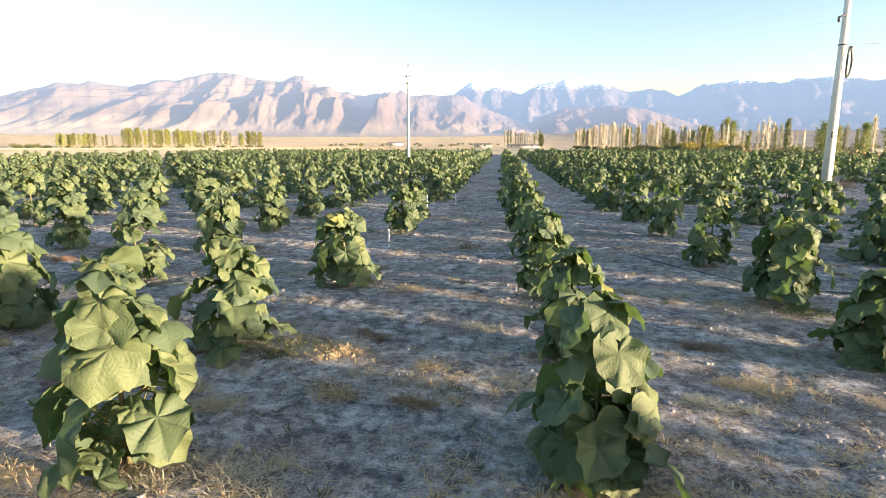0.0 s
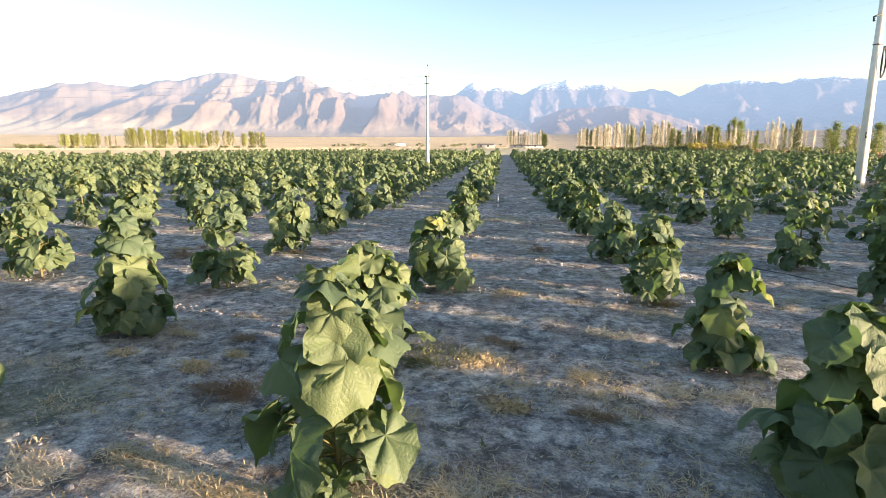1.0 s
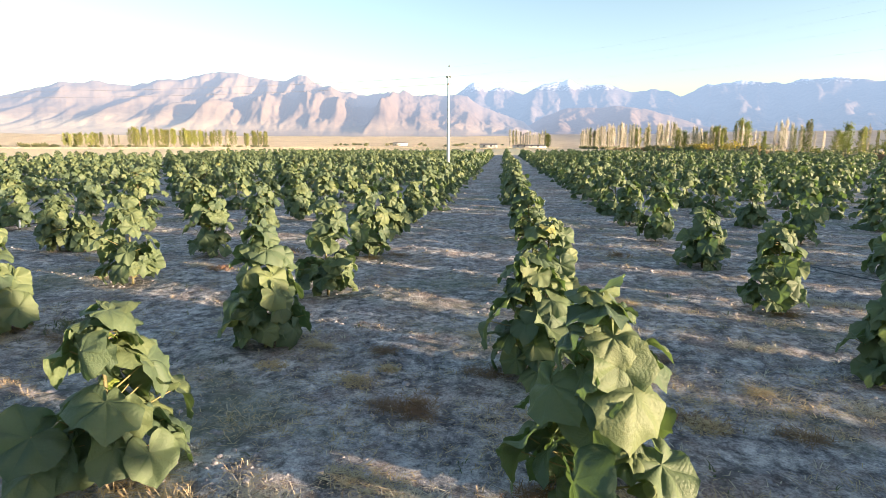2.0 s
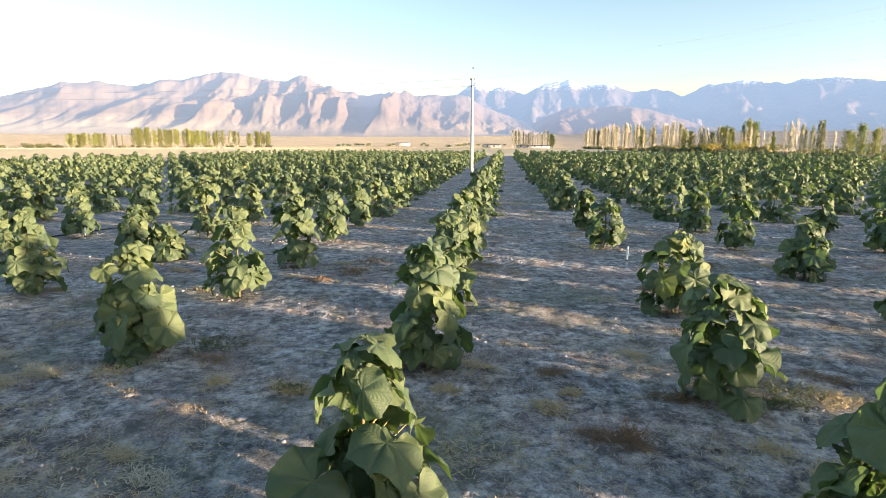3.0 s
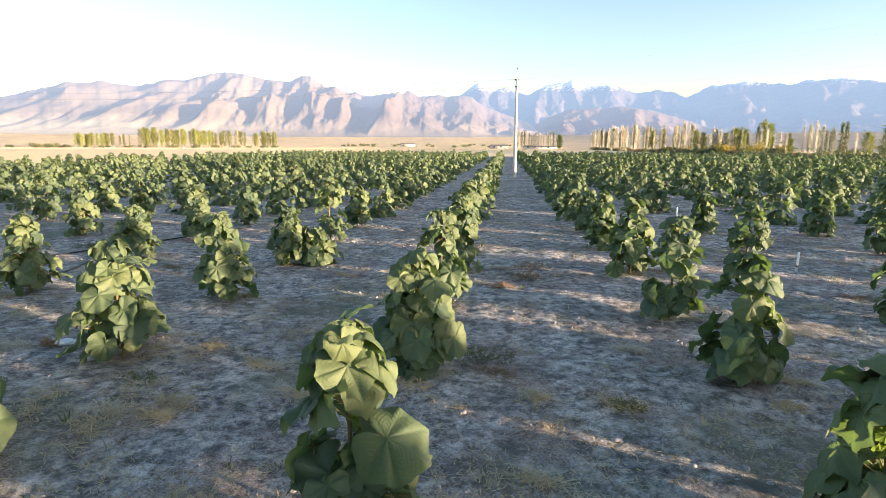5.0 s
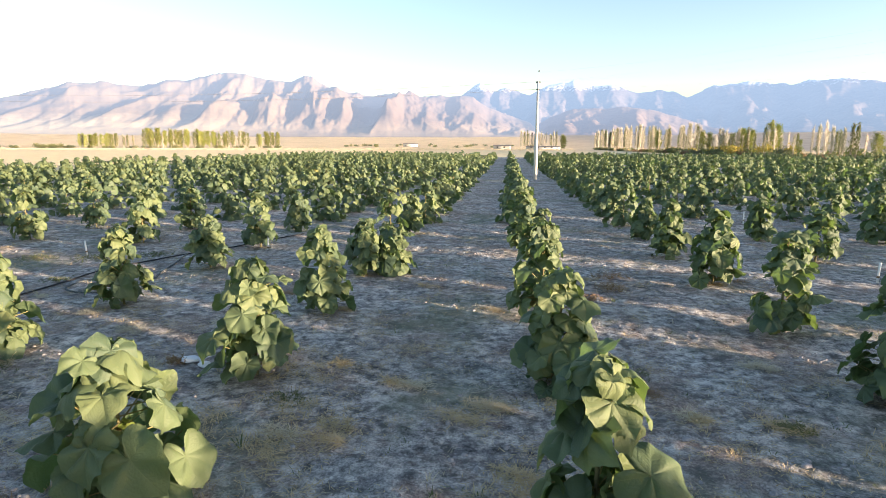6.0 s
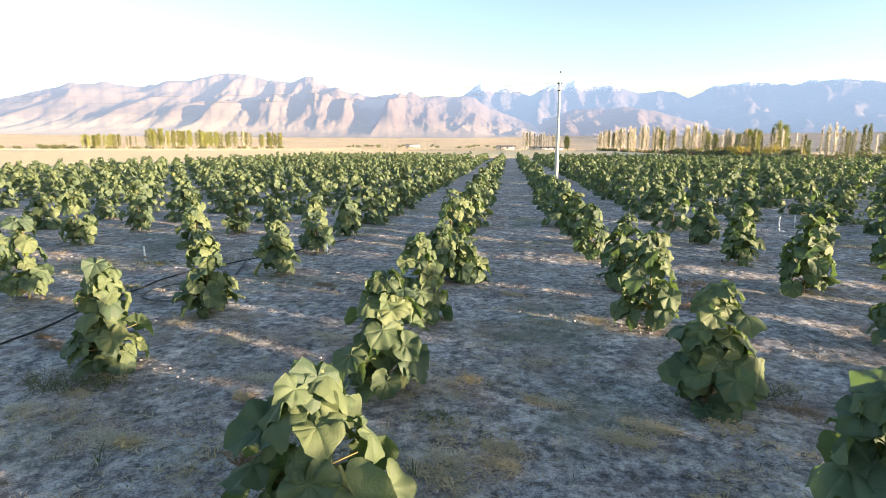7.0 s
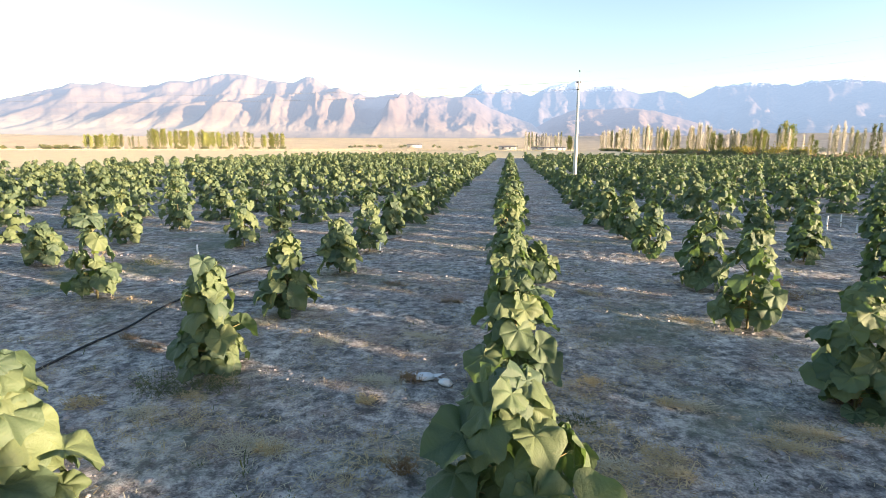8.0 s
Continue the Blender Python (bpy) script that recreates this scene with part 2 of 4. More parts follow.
M_POP_GREEN = leafy("poplar_green", [(0.13, 0.15, 0.05), (0.18, 0.20, 0.06), (0.24, 0.24, 0.07), (0.17, 0.175, 0.065)], 0.3, 0.93, (0.36, 0.30, 0.05), False)
M_POP_DARK = leafy("poplar_dark", [(0.11, 0.12, 0.06), (0.15, 0.16, 0.07), (0.20, 0.20, 0.08), (0.15, 0.15, 0.075)], 0.25, 0.96, (0.25, 0.20, 0.05), False)
M_POP_YELLOW = leafy("poplar_yellow", [(0.26, 0.28, 0.08), (0.34, 0.355, 0.10), (0.23, 0.26, 0.085), (0.28, 0.295, 0.10)], 0.3, 0.90, (0.22, 0.22, 0.06), False)
M_POP_PALE = leafy("poplar_pale", [(0.17, 0.165, 0.11), (0.235, 0.225, 0.155), (0.155, 0.16, 0.10), (0.195, 0.19, 0.13)], 0.3, 0.90, (0.26, 0.25, 0.09), False)
M_POP_GOLD = leafy("shrub_gold", [(0.36, 0.27, 0.05), (0.46, 0.34, 0.07), (0.30, 0.25, 0.06), (0.38, 0.29, 0.07)], 0.3, 0.90, (0.26, 0.24, 0.07), False)
M_WALL = surface("shed_wall", (0.55, 0.52, 0.48), (0.72, 0.69, 0.64), 0.8, 0.9)
M_ROOF = surface("shed_roof", (0.16, 0.14, 0.13), (0.28, 0.25, 0.23), 0.8, 0.8)
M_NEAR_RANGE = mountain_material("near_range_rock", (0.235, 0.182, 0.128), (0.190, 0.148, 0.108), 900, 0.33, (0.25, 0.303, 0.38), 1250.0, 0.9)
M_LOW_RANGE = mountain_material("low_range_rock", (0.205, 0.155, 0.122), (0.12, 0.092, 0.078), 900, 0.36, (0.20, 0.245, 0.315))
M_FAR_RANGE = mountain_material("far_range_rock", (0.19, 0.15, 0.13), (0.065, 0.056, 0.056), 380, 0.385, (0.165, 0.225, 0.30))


# ---- mesh helpers ----
def part(name, bm, mat, parent=None, label="", smooth=True):
    me = bpy.data.meshes.new(name)
    bm.to_mesh(me)
    bm.free()
    me.materials.append(mat)
    if smooth:
        me.polygons.foreach_set("use_smooth", [True] * len(me.polygons))
    ob = new(name, me)
    ob.parent = parent
    return tagged(ob, label)


def mesh_from(name, verts, faces, mat, vein=None, smooth=True):
    me = bpy.data.meshes.new(name)
    me.from_pydata(verts, [], faces)
    me.materials.append(mat)
    if smooth:
        me.polygons.foreach_set("use_smooth", [True] * len(me.polygons))
    if vein is not None:
        me.attributes.new("vein", "FLOAT_VECTOR", "POINT").data.foreach_set("vector", [c for v in vein for c in v])
    me.update()
    return me


def ground_height(x, y):
    """Lumpy soil near by, a plain that climbs slowly to the foot of the mountains far off."""
    d = math.hypot(x + 6, y)
    near = max(0.0, 1.0 - d / 90.0)
    z = near * (0.045 * noise.noise((x * 0.8, y * 0.8, 0.3)) + 0.017 * noise.noise((x * 3.1, y * 3.1, 5.1)))
    if d < 60:
        z += (1 - d / 60.0) * (0.014 * noise.noise((x * 6.3, y * 6.3, 2.2)) + 0.012 * noise.noise((x * 13.0, y * 13.0, 8.4)))
    if d > 550:
        z += 62.0 * ((d - 550.0) / 2400.0) ** 1.25
    return z


class Soup:
    """Gathers many small pieces into one mesh."""

    def __init__(self):
        self.verts, self.faces, self.vein = [], [], []

    def add(self, verts, faces, vein=None):
        base = len(self.verts)
        self.verts.extend(verts)
        self.faces.extend([tuple(base + i for i in f) for f in faces])
        self.vein.extend(vein if vein is not None else [(0.0, 0.0, 0.0)] * len(verts))

    def tube(self, a, b, ra, rb, sides=4):
        a, b = Vector(a), Vector(b)
        way = (b - a).normalized()
        side = way.orthogonal().normalized()
        up = way.cross(side)
        ring = [side * math.cos(2 * math.pi * i / sides) + up * math.sin(2 * math.pi * i / sides) for i in range(sides)]
        verts = [a + v * ra for v in ring] + [b + v * rb for v in ring]
        self.add(verts, [(i, (i + 1) % sides, sides + (i + 1) % sides, sides + i) for i in range(sides)])

    def mesh(self, name, mat, smooth=True):
        return mesh_from(name, self.verts, self.faces, mat, self.vein, smooth)


# ---- the ground: one sheet to the foot of the mountains ----
def steps(stops):
    out = []
    for a, b, n in stops:
        out += [a + (b - a) * i / n for i in range(n)]
    return out + [stops[-1][1]]


def build_ground():
    xs = steps([(-4600, -600, 24), (-600, -70, 24), (-70, -45, 25), (-45, -25, 120), (-25, 9, 470), (9, 24, 110), (24, 46, 40), (46, 500, 22), (500, 4200, 22)])
    ys = steps([(-60, 0, 12), (0, 2, 8), (2, 12, 140), (12, 24, 110), (24, 44, 110), (44, 60, 40), (60, 200, 40), (200, 800, 30), (800, 4700, 40)])
    verts = [(x, y, ground_height(x, y)) for y in ys for x in xs]
    w = len(xs)
    faces = [(j * w + i, j * w + i + 1, (j + 1) * w + i + 1, (j + 1) * w + i) for j in range(len(ys) - 1) for i in range(w - 1)]
    return tagged(new("ground", mesh_from("ground", verts, faces, M_GROUND)), "dry grey-brown trampled field soil", "ground", kind="structure")


build_ground()


# ---- mountains ----
def spur(u, s, seed):
    """A row of leaning spurs: steep on one flank, gently falling on the other, of uneven height."""
    u += 0.30 * noise.noise((u * 0.9, s * 2.2, seed)) + 0.10 * noise.noise((u * 3.1, s * 5.0, seed + 3))
    cell = math.floor(u)
    p = u - cell
    rise = p / 0.34 if p < 0.34 else (1 - p) / 0.66
    rise = rise * rise * (3 - 2 * rise) * 0.6 + rise * 0.4
    return (rise - 0.5) * (0.75 + 0.9 * noise.noise((cell * 1.7 + 0.5, s * 1.8, seed + 7)))


def folds(x, s, seed, bearing):
    """Spurs and gullies at three scales, about nought on average: long ones under the crest, short ones in front of them at the foot."""
    lean = float(np.interp(bearing, (-45, -30, -20, -8, 20), (2.6, 2.0, 0.9, 0.3, -0.4)))
    ridge = noise.ridged_multi_fractal((x / 240.0 - 1.3 * lean * s, 3.0 * s, seed), 0.95, 2.2, 6, 1.0, 1.9) - 1.14
    upper, lower = min(1.0, max(0.0, (s - 0.52) / 0.22)), max(0.0, 1 - abs(s - 0.52) / 0.24)
    return (0.78 * upper * spur(x / 470.0 - lean * s + seed, s, seed) + 0.85 * lower * spur(x / 290.0 - 1.2 * lean * s + 2 * seed, s * 1.5, seed + 40)
            + 0.30 * spur(x / 140.0 - 2.2 * lean * s, s * 1.6, seed + 20) + 0.46 * ridge)


def jagged(x, seed):
    return noise.ridged_multi_fractal((x / 210.0, 0.3, seed + 60), 0.9, 2.3, 6, 1.0, 1.9) - 1.14


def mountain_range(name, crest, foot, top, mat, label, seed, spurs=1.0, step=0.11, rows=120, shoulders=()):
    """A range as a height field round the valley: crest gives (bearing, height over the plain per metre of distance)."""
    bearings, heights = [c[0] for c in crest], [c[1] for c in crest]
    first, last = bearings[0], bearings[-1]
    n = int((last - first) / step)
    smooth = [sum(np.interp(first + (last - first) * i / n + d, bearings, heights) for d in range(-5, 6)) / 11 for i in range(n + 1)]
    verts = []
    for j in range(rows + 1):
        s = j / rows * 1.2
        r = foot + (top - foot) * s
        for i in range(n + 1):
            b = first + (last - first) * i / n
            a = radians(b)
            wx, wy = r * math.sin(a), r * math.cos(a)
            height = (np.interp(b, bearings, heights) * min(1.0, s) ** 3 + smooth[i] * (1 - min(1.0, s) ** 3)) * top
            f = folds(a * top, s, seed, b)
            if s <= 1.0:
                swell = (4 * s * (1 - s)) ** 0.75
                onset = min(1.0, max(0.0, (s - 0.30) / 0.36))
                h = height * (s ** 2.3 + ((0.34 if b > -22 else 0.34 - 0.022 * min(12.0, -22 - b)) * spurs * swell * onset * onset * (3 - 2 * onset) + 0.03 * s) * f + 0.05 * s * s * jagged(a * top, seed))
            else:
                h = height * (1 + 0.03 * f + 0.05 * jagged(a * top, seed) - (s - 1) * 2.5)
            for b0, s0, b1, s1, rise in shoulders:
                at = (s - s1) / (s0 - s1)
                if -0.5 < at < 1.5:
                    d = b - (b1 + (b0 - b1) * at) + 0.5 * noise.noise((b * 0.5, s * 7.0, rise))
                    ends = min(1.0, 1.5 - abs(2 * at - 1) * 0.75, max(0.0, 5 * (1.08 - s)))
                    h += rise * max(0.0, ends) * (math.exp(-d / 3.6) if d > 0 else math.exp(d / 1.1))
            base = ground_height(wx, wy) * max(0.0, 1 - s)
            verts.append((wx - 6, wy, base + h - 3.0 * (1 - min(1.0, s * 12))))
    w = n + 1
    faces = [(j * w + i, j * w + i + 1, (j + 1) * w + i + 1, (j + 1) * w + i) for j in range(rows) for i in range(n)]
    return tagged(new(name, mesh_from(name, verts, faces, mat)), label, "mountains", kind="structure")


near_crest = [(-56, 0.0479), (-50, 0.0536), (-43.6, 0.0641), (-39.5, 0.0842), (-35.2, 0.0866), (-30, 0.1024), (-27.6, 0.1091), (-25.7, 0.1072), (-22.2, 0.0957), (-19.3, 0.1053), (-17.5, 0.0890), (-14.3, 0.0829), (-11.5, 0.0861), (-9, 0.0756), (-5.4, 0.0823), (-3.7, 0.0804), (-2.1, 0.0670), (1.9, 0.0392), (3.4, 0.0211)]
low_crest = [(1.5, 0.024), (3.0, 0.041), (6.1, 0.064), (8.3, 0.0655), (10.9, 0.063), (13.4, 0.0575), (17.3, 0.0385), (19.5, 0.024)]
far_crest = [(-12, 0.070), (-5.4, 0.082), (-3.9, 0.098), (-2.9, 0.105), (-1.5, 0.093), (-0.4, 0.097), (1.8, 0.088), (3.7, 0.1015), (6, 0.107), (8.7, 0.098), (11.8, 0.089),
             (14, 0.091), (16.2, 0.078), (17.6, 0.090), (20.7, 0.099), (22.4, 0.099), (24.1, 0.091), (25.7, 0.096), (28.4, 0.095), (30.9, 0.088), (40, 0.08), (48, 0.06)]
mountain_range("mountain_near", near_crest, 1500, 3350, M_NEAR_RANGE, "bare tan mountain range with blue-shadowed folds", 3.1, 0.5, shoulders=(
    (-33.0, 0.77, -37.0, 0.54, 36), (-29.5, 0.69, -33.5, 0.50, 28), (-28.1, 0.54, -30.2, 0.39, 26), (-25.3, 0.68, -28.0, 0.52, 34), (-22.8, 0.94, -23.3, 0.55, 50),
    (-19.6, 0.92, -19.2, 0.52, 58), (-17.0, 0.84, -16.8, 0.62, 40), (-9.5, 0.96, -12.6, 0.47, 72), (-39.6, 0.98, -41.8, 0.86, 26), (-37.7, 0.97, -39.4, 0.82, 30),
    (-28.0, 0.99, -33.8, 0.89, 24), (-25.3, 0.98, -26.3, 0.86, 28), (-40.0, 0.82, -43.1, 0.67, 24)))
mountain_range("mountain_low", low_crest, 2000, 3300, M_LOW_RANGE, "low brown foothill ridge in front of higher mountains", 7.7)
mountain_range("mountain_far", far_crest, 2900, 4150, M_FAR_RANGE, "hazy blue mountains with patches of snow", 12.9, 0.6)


# ---- saplings ----
OUTLINE = [(0, 1.16), (8, 1.04), (22, 0.96), (38, 0.99), (46, 1.04), (54, 0.98), (70, 0.92), (86, 0.95), (94, 0.98), (104, 0.91), (122, 0.86), (140, 0.85), (150, 0.80), (162, 0.66), (172, 0.44), (180, 0.10)]
VEINS = (0, 46, 94, 148)
SPOKES = {2: (0, 4, 11, 20, 29, 37, 42, 46, 50, 57, 66, 76, 86, 90, 94, 98, 104, 112, 122, 133, 143, 148, 153, 160, 166, 173, 180),
          1: (0, 23, 46, 70, 94, 120, 148, 166, 180), 0: (0, 25, 46, 94, 148, 180)}


def rim(a):
    return float(np.interp(a, [o[0] for o in OUTLINE], [o[1] for o in OUTLINE]))


def vein_gap(a):
    """How far an angle lies from the next main vein: 0 on it, 1 midway between two."""
    for low, high in zip(VEINS, VEINS[1:] + (180,)):
        if low <= a <= high:
            return 2 * min(a - low, high - a) / (high - low) if high < 180 else (a - low) / (high - low)
    return 0.0


def blade(size, fold, cup, droop, pucker, rng, detail, curl=0.0):
    """One broad heart-shaped, faintly five-cornered leaf blade: attached at the origin, tip towards +y, upper face towards +z. It sinks along the main veins, swells between them and hangs at the margin."""
    half = SPOKES[detail]
    spokes = [-a for a in half[:0:-1] if a < 180] + list(half)
    rings = {2: (0.12, 0.32, 0.54, 0.76, 0.92, 1.0), 1: (0.5, 1.0), 0: (1.0,)}[detail]
    radius = size / 1.55
    verts, vein = [Vector((0, 0, 0))], [(1.0, 0.0, 0.0)]
    wave, wave2, lop = rng.uniform(0, 6.28), rng.uniform(0, 6.28), rng.uniform(-0.10, 0.10)
    swell = {v: pucker * rng.uniform(0.0, 1.5) for v in (-3, -2, -1, 0, 1, 2, 3)}
    p2, p3 = rng.uniform(0, 6.28), rng.uniform(0, 6.28)
    ragged = {a: 1 + 0.05 * math.sin(radians(a) * 2 + p2) + 0.035 * math.sin(radians(a) * 5 + p3) for a in spokes}
    edge = {a: 1 + rng.uniform(-0.022, 0.022) for a in spokes}
    for ring in rings:
        for a in spokes:
            gap = vein_gap(abs(a))
            rr = rim(abs(a)) * ring * radius * ragged[a] * (edge[a] if ring == 1.0 else 1.0)
            x, y = rr * math.sin(radians(a)) * (1 + lop * (1 if a > 0 else -1)), rr * math.cos(radians(a))
            sector = sum(abs(a) >= v for v in VEINS[1:]) * (1 if a >= 0 else -1)
            z = -fold * abs(x) - cup * rr * rr / radius - droop * max(0.0, y) ** 2 / radius
            z += swell[sector] * radius * (1 - (1 - gap) ** 2.0) * ring ** 0.7 * (1.0 if ring < 0.8 else 0.75)
            z += 0.11 * radius * ring * ring * (math.sin(radians(a) * 3 + wave) + 0.6 * math.sin(radians(a) * 7 + wave2))
            if detail == 2:
                z += radius * (0.17 * noise.noise((2.2 * x / radius, 2.2 * y / radius, wave * 9)) + 0.085 * noise.noise((5.5 * x / radius, 5.5 * y / radius, wave2 * 9))) * ring ** 0.5
            z -= curl * radius * max(0.0, ring - 0.45) ** 2 * (2.6 - 1.2 * gap)
            verts.append(Vector((x, y, z)))
            vein.append((1.0 if gap < 0.02 else 0.0, rim(abs(a)) * ring, gap))
    n = len(spokes)
    faces = [(0, 1 + (i + 1) % n, 1 + i) for i in range(n)]
    for k in range(len(rings) - 1):
        o = 1 + k * n
        faces += [(o + i, o + (i + 1) % n, o + n + (i + 1) % n, o + n + i) for i in range(n)]
    return verts, faces, vein


def leaf_pieces(rng, detail, size, stalk, lift, hang, twist):
    """A leaf with its stalk: it leaves the stem at the origin towards +x, and its blade hangs from the stalk's end."""
    end = Vector((stalk * math.cos(lift), 0, stalk * math.sin(lift)))
    verts, faces, vein = blade(size, rng.uniform(-0.30, 0.55) if detail == 2 else rng.uniform(0.2, 0.95), rng.uniform(-0.10, 0.16), rng.uniform(0.05, 0.45), rng.uniform(0.09, 0.17) if detail == 2 else rng.uniform(0.20, 0.34), rng, detail, rng.uniform(-0.10, 0.16))
    tip = Vector((math.cos(hang), 0, -math.sin(hang)))
    up = Vector((math.sin(hang), 0, math.cos(hang)))
    across = tip.cross(up)
    turn = Matrix.Rotation(twist, 3, tip) @ Matrix((across, tip, up)).transposed()
    return end, [turn @ v + end for v in verts], faces, vein


def sapling_plan(rng, height, wide=0.0, fine=1.0, extra=0):
    """Where the leaves of a sapling sit: height on the stem, bearing, size, stalk, lift, hang, twist."""
    out = []
    nodes = rng.randint(9, 10) if fine > 0.8 else rng.randint(10, 12)
    turn = rng.uniform(0, 6.28)
    full = height / 1.25
    wide = wide or rng.uniform(0.92, 1.22) * full ** 0.5
    thin = rng.uniform(0.36, 0.66) if rng.random() < 0.6 else -1.0
    for i in range(nodes):
        f = (i + 0.3) / nodes
        sparse = abs(f - thin) < 0.075
        z = height * (0.035 + 0.925 * f ** 0.95)
        turn += math.pi / 2 + rng.uniform(-0.4, 0.4)
        base = fine * (0.30 + 0.11 * math.sin(math.pi * min(1.0, f * 0.85 + 0.22)))
        if f > 0.84:
            base *= 0.85
        reach = wide * (0.46 - 0.34 * f)
        low = f < 0.26
        sag = -0.35 if low else 0.0
        for k in range(1 if sparse else 2):
            a = turn + k * math.pi + rng.uniform(-0.35, 0.35)
            hang = rng.uniform(0.35, 0.95) if low else rng.uniform(0.45, 1.30) - (0.25 if f > 0.8 else 0.0)
            out.append((z, a, base * rng.uniform(0.85, 1.15), reach * rng.uniform(0.7, 1.2), rng.uniform(0.05, 0.55) + 0.25 * f + sag, hang, rng.uniform(-0.5, 0.5)))
        for k in range(0 if sparse else extra + (5 if low else 3 if f < 0.55 else 2 if f < 0.8 else 1)):
            if rng.random() < 0.14:
                continue
            a = turn + math.pi / 2 + k * 2.2 + rng.uniform(-0.6, 0.6)
            hang = rng.uniform(0.2, 0.9) if low else rng.uniform(0.30, 1.45)
            out.append((z + rng.uniform(-0.03, 0.07), a, base * rng.uniform(0.50, 0.95), reach * rng.uniform(0.25, 1.30), rng.uniform(0.0, 0.7) + sag, hang, rng.uniform(-1.0, 1.0)))
    for k in range(7):
        a = turn + 0.9 * k + rng.uniform(-0.3, 0.3)
        out.append((height * rng.uniform(0.09, 0.20), a, fine * rng.uniform(0.26, 0.40), wide * rng.uniform(0.16, 0.44), rng.uniform(-0.25, 0.25), rng.uniform(0.75, 1.25), rng.uniform(-0.7, 0.7)))
    for k in range(4):
        out.append((height * 0.965, k * 1.6 + rng.uniform(-0.4, 0.4), fine * rng.uniform(0.22, 0.36), 0.09, 0.6, rng.uniform(0.2, 0.7), rng.uniform(-0.5, 0.5)))
    return out


def stem_soup(rng, height, plan, sides=5):
    soup = Soup()
    lean = Vector((rng.uniform(-0.03, 0.03), rng.uniform(-0.03, 0.03), 0))
    p = [Vector((0, 0, -0.06)) + lean * f * height + Vector((0, 0, f * (height + 0.04))) for f in (0, 0.35, 0.7, 1.0)]
    for a, b, ra, rb in zip(p, p[1:], (0.021, 0.017, 0.012), (0.017, 0.012, 0.006)):
        soup.tube(a, b, ra, rb, sides)
    return soup


def add_leaf(soup, rng, detail, spec, origin=Vector(), scale=1.0, turn=0.0, stalks=False):
    z, a, size, stalk, lift, hang, twist = spec
    end, verts, faces, vein = leaf_pieces(rng, detail, size, stalk, lift, hang, twist)
    m = Matrix.Rotation(a + turn, 3, "Z")
    soup.add([origin + scale * (m @ v + Vector((0, 0, z))) for v in verts], faces, vein)
    if stalks:
        soup.tube(origin + scale * Vector((0, 0, z)), origin + scale * (m @ end + Vector((0, 0, z))), 0.006, 0.004, 3)


SAPLING = "young sapling with large drooping heart-shaped green leaves"
SIZES = {"tall": "tall leafy sapling with large drooping heart-shaped green leaves", "": SAPLING,
         "small": "small stunted sapling with drooping heart-shaped green leaves"}


def size_label(height):
    return SIZES["tall" if height > 1.34 else "small" if height < 0.95 else ""]


# leaf meshes that the nearest saplings share: (hang, lift) classes, each in a few shapes
leaf_rng = random.Random(11)


def leaf_mesh(rng, hang, stalk, mat, lift):
    """One leaf of unit size with its stalk, the stalk in a paler material."""
    soup = Soup()
    end, verts, faces, vein = leaf_pieces(rng, 2, 1.0, stalk, lift, hang, rng.uniform(-0.5, 0.5))
    soup.add(verts, faces, vein)
    soup.tube((0, 0, 0), end, 0.022, 0.014, 5)
    me = soup.mesh("leaf", mat)
    me.materials.append(M_STALK)
    for p in list(me.polygons)[-5:]:
        p.material_index = 1
    return me


LEAF_SHAPES = []
for k in range(72):
    hang, stalk = 0.30 + 1.1 * (k // 6 % 6) / 5, (0.25, 0.50, 0.75, 1.0, 1.25, 1.5)[k % 6]
    LEAF_SHAPES.append((hang, stalk, leaf_mesh(leaf_rng, hang, stalk, M_LEAF, leaf_rng.uniform(0.15, 0.6))))
YOUNG_SHAPES = [leaf_mesh(leaf_rng, 0.2 + 0.25 * k, 0.5, M_YOUNG, 0.6) for k in range(4)]


def near_sapling(x, y, height, seed, wide=0.0, fine=1.0, extra=0):
    """A sapling whose every leaf is a piece of its own."""
    rng = random.Random(seed)
    root = tagged(new("sapling"), size_label(height), "sapling", "saplings in rows")
    root.location = (x, y, ground_height(x, y))
    plan = sapling_plan(rng, height, wide, fine, extra)
    stem = new("stem", stem_soup(rng, height, plan).mesh("stem", M_STEM))
    stem.parent = root
    for z, a, size, stalk, lift, hang, twist in plan:
        near = sorted(LEAF_SHAPES, key=lambda s: abs(s[0] - hang) + 1.2 * abs(s[1] - stalk / size))[:5]
        leaf = new("leaf", rng.choice(near)[2])
        leaf.parent = root
        leaf.matrix_basis = Matrix.LocRotScale((0, 0, z), Euler((rng.uniform(-0.55, 0.55), rng.uniform(-0.35, 0.25), a)), Vector((size, size, size)))
    for k in range(rng.randint(3, 6)):
        z, size = height * rng.uniform(0.2, 0.9), rng.uniform(0.06, 0.13)
        leaf = tagged(new("leaf", rng.choice(YOUNG_SHAPES)), "small bright lime-green young leaf")
        leaf.parent = root
        leaf.matrix_basis = Matrix.LocRotScale((0, 0, z), Euler((rng.uniform(-0.5, 0.5), rng.uniform(-0.6, 0.1), rng.uniform(0, 6.28))), Vector((size, size, size)))
    return root


def row_of(x, saplings):
    for k, (y, height, *more) in enumerate(saplings):
        wide, aside = (*more, 0.0, 0.0)[:2]
        wide *= 0.94
        near_sapling(x + aside + 0.05 * math.sin(7.1 * y + x), y, height, int(1000 + 97 * abs(x) + 13 * k), wide, *((0.84, 1) if y < 4.2 else (0.74, 1) if y < 6.5 else (0.68, 2)))


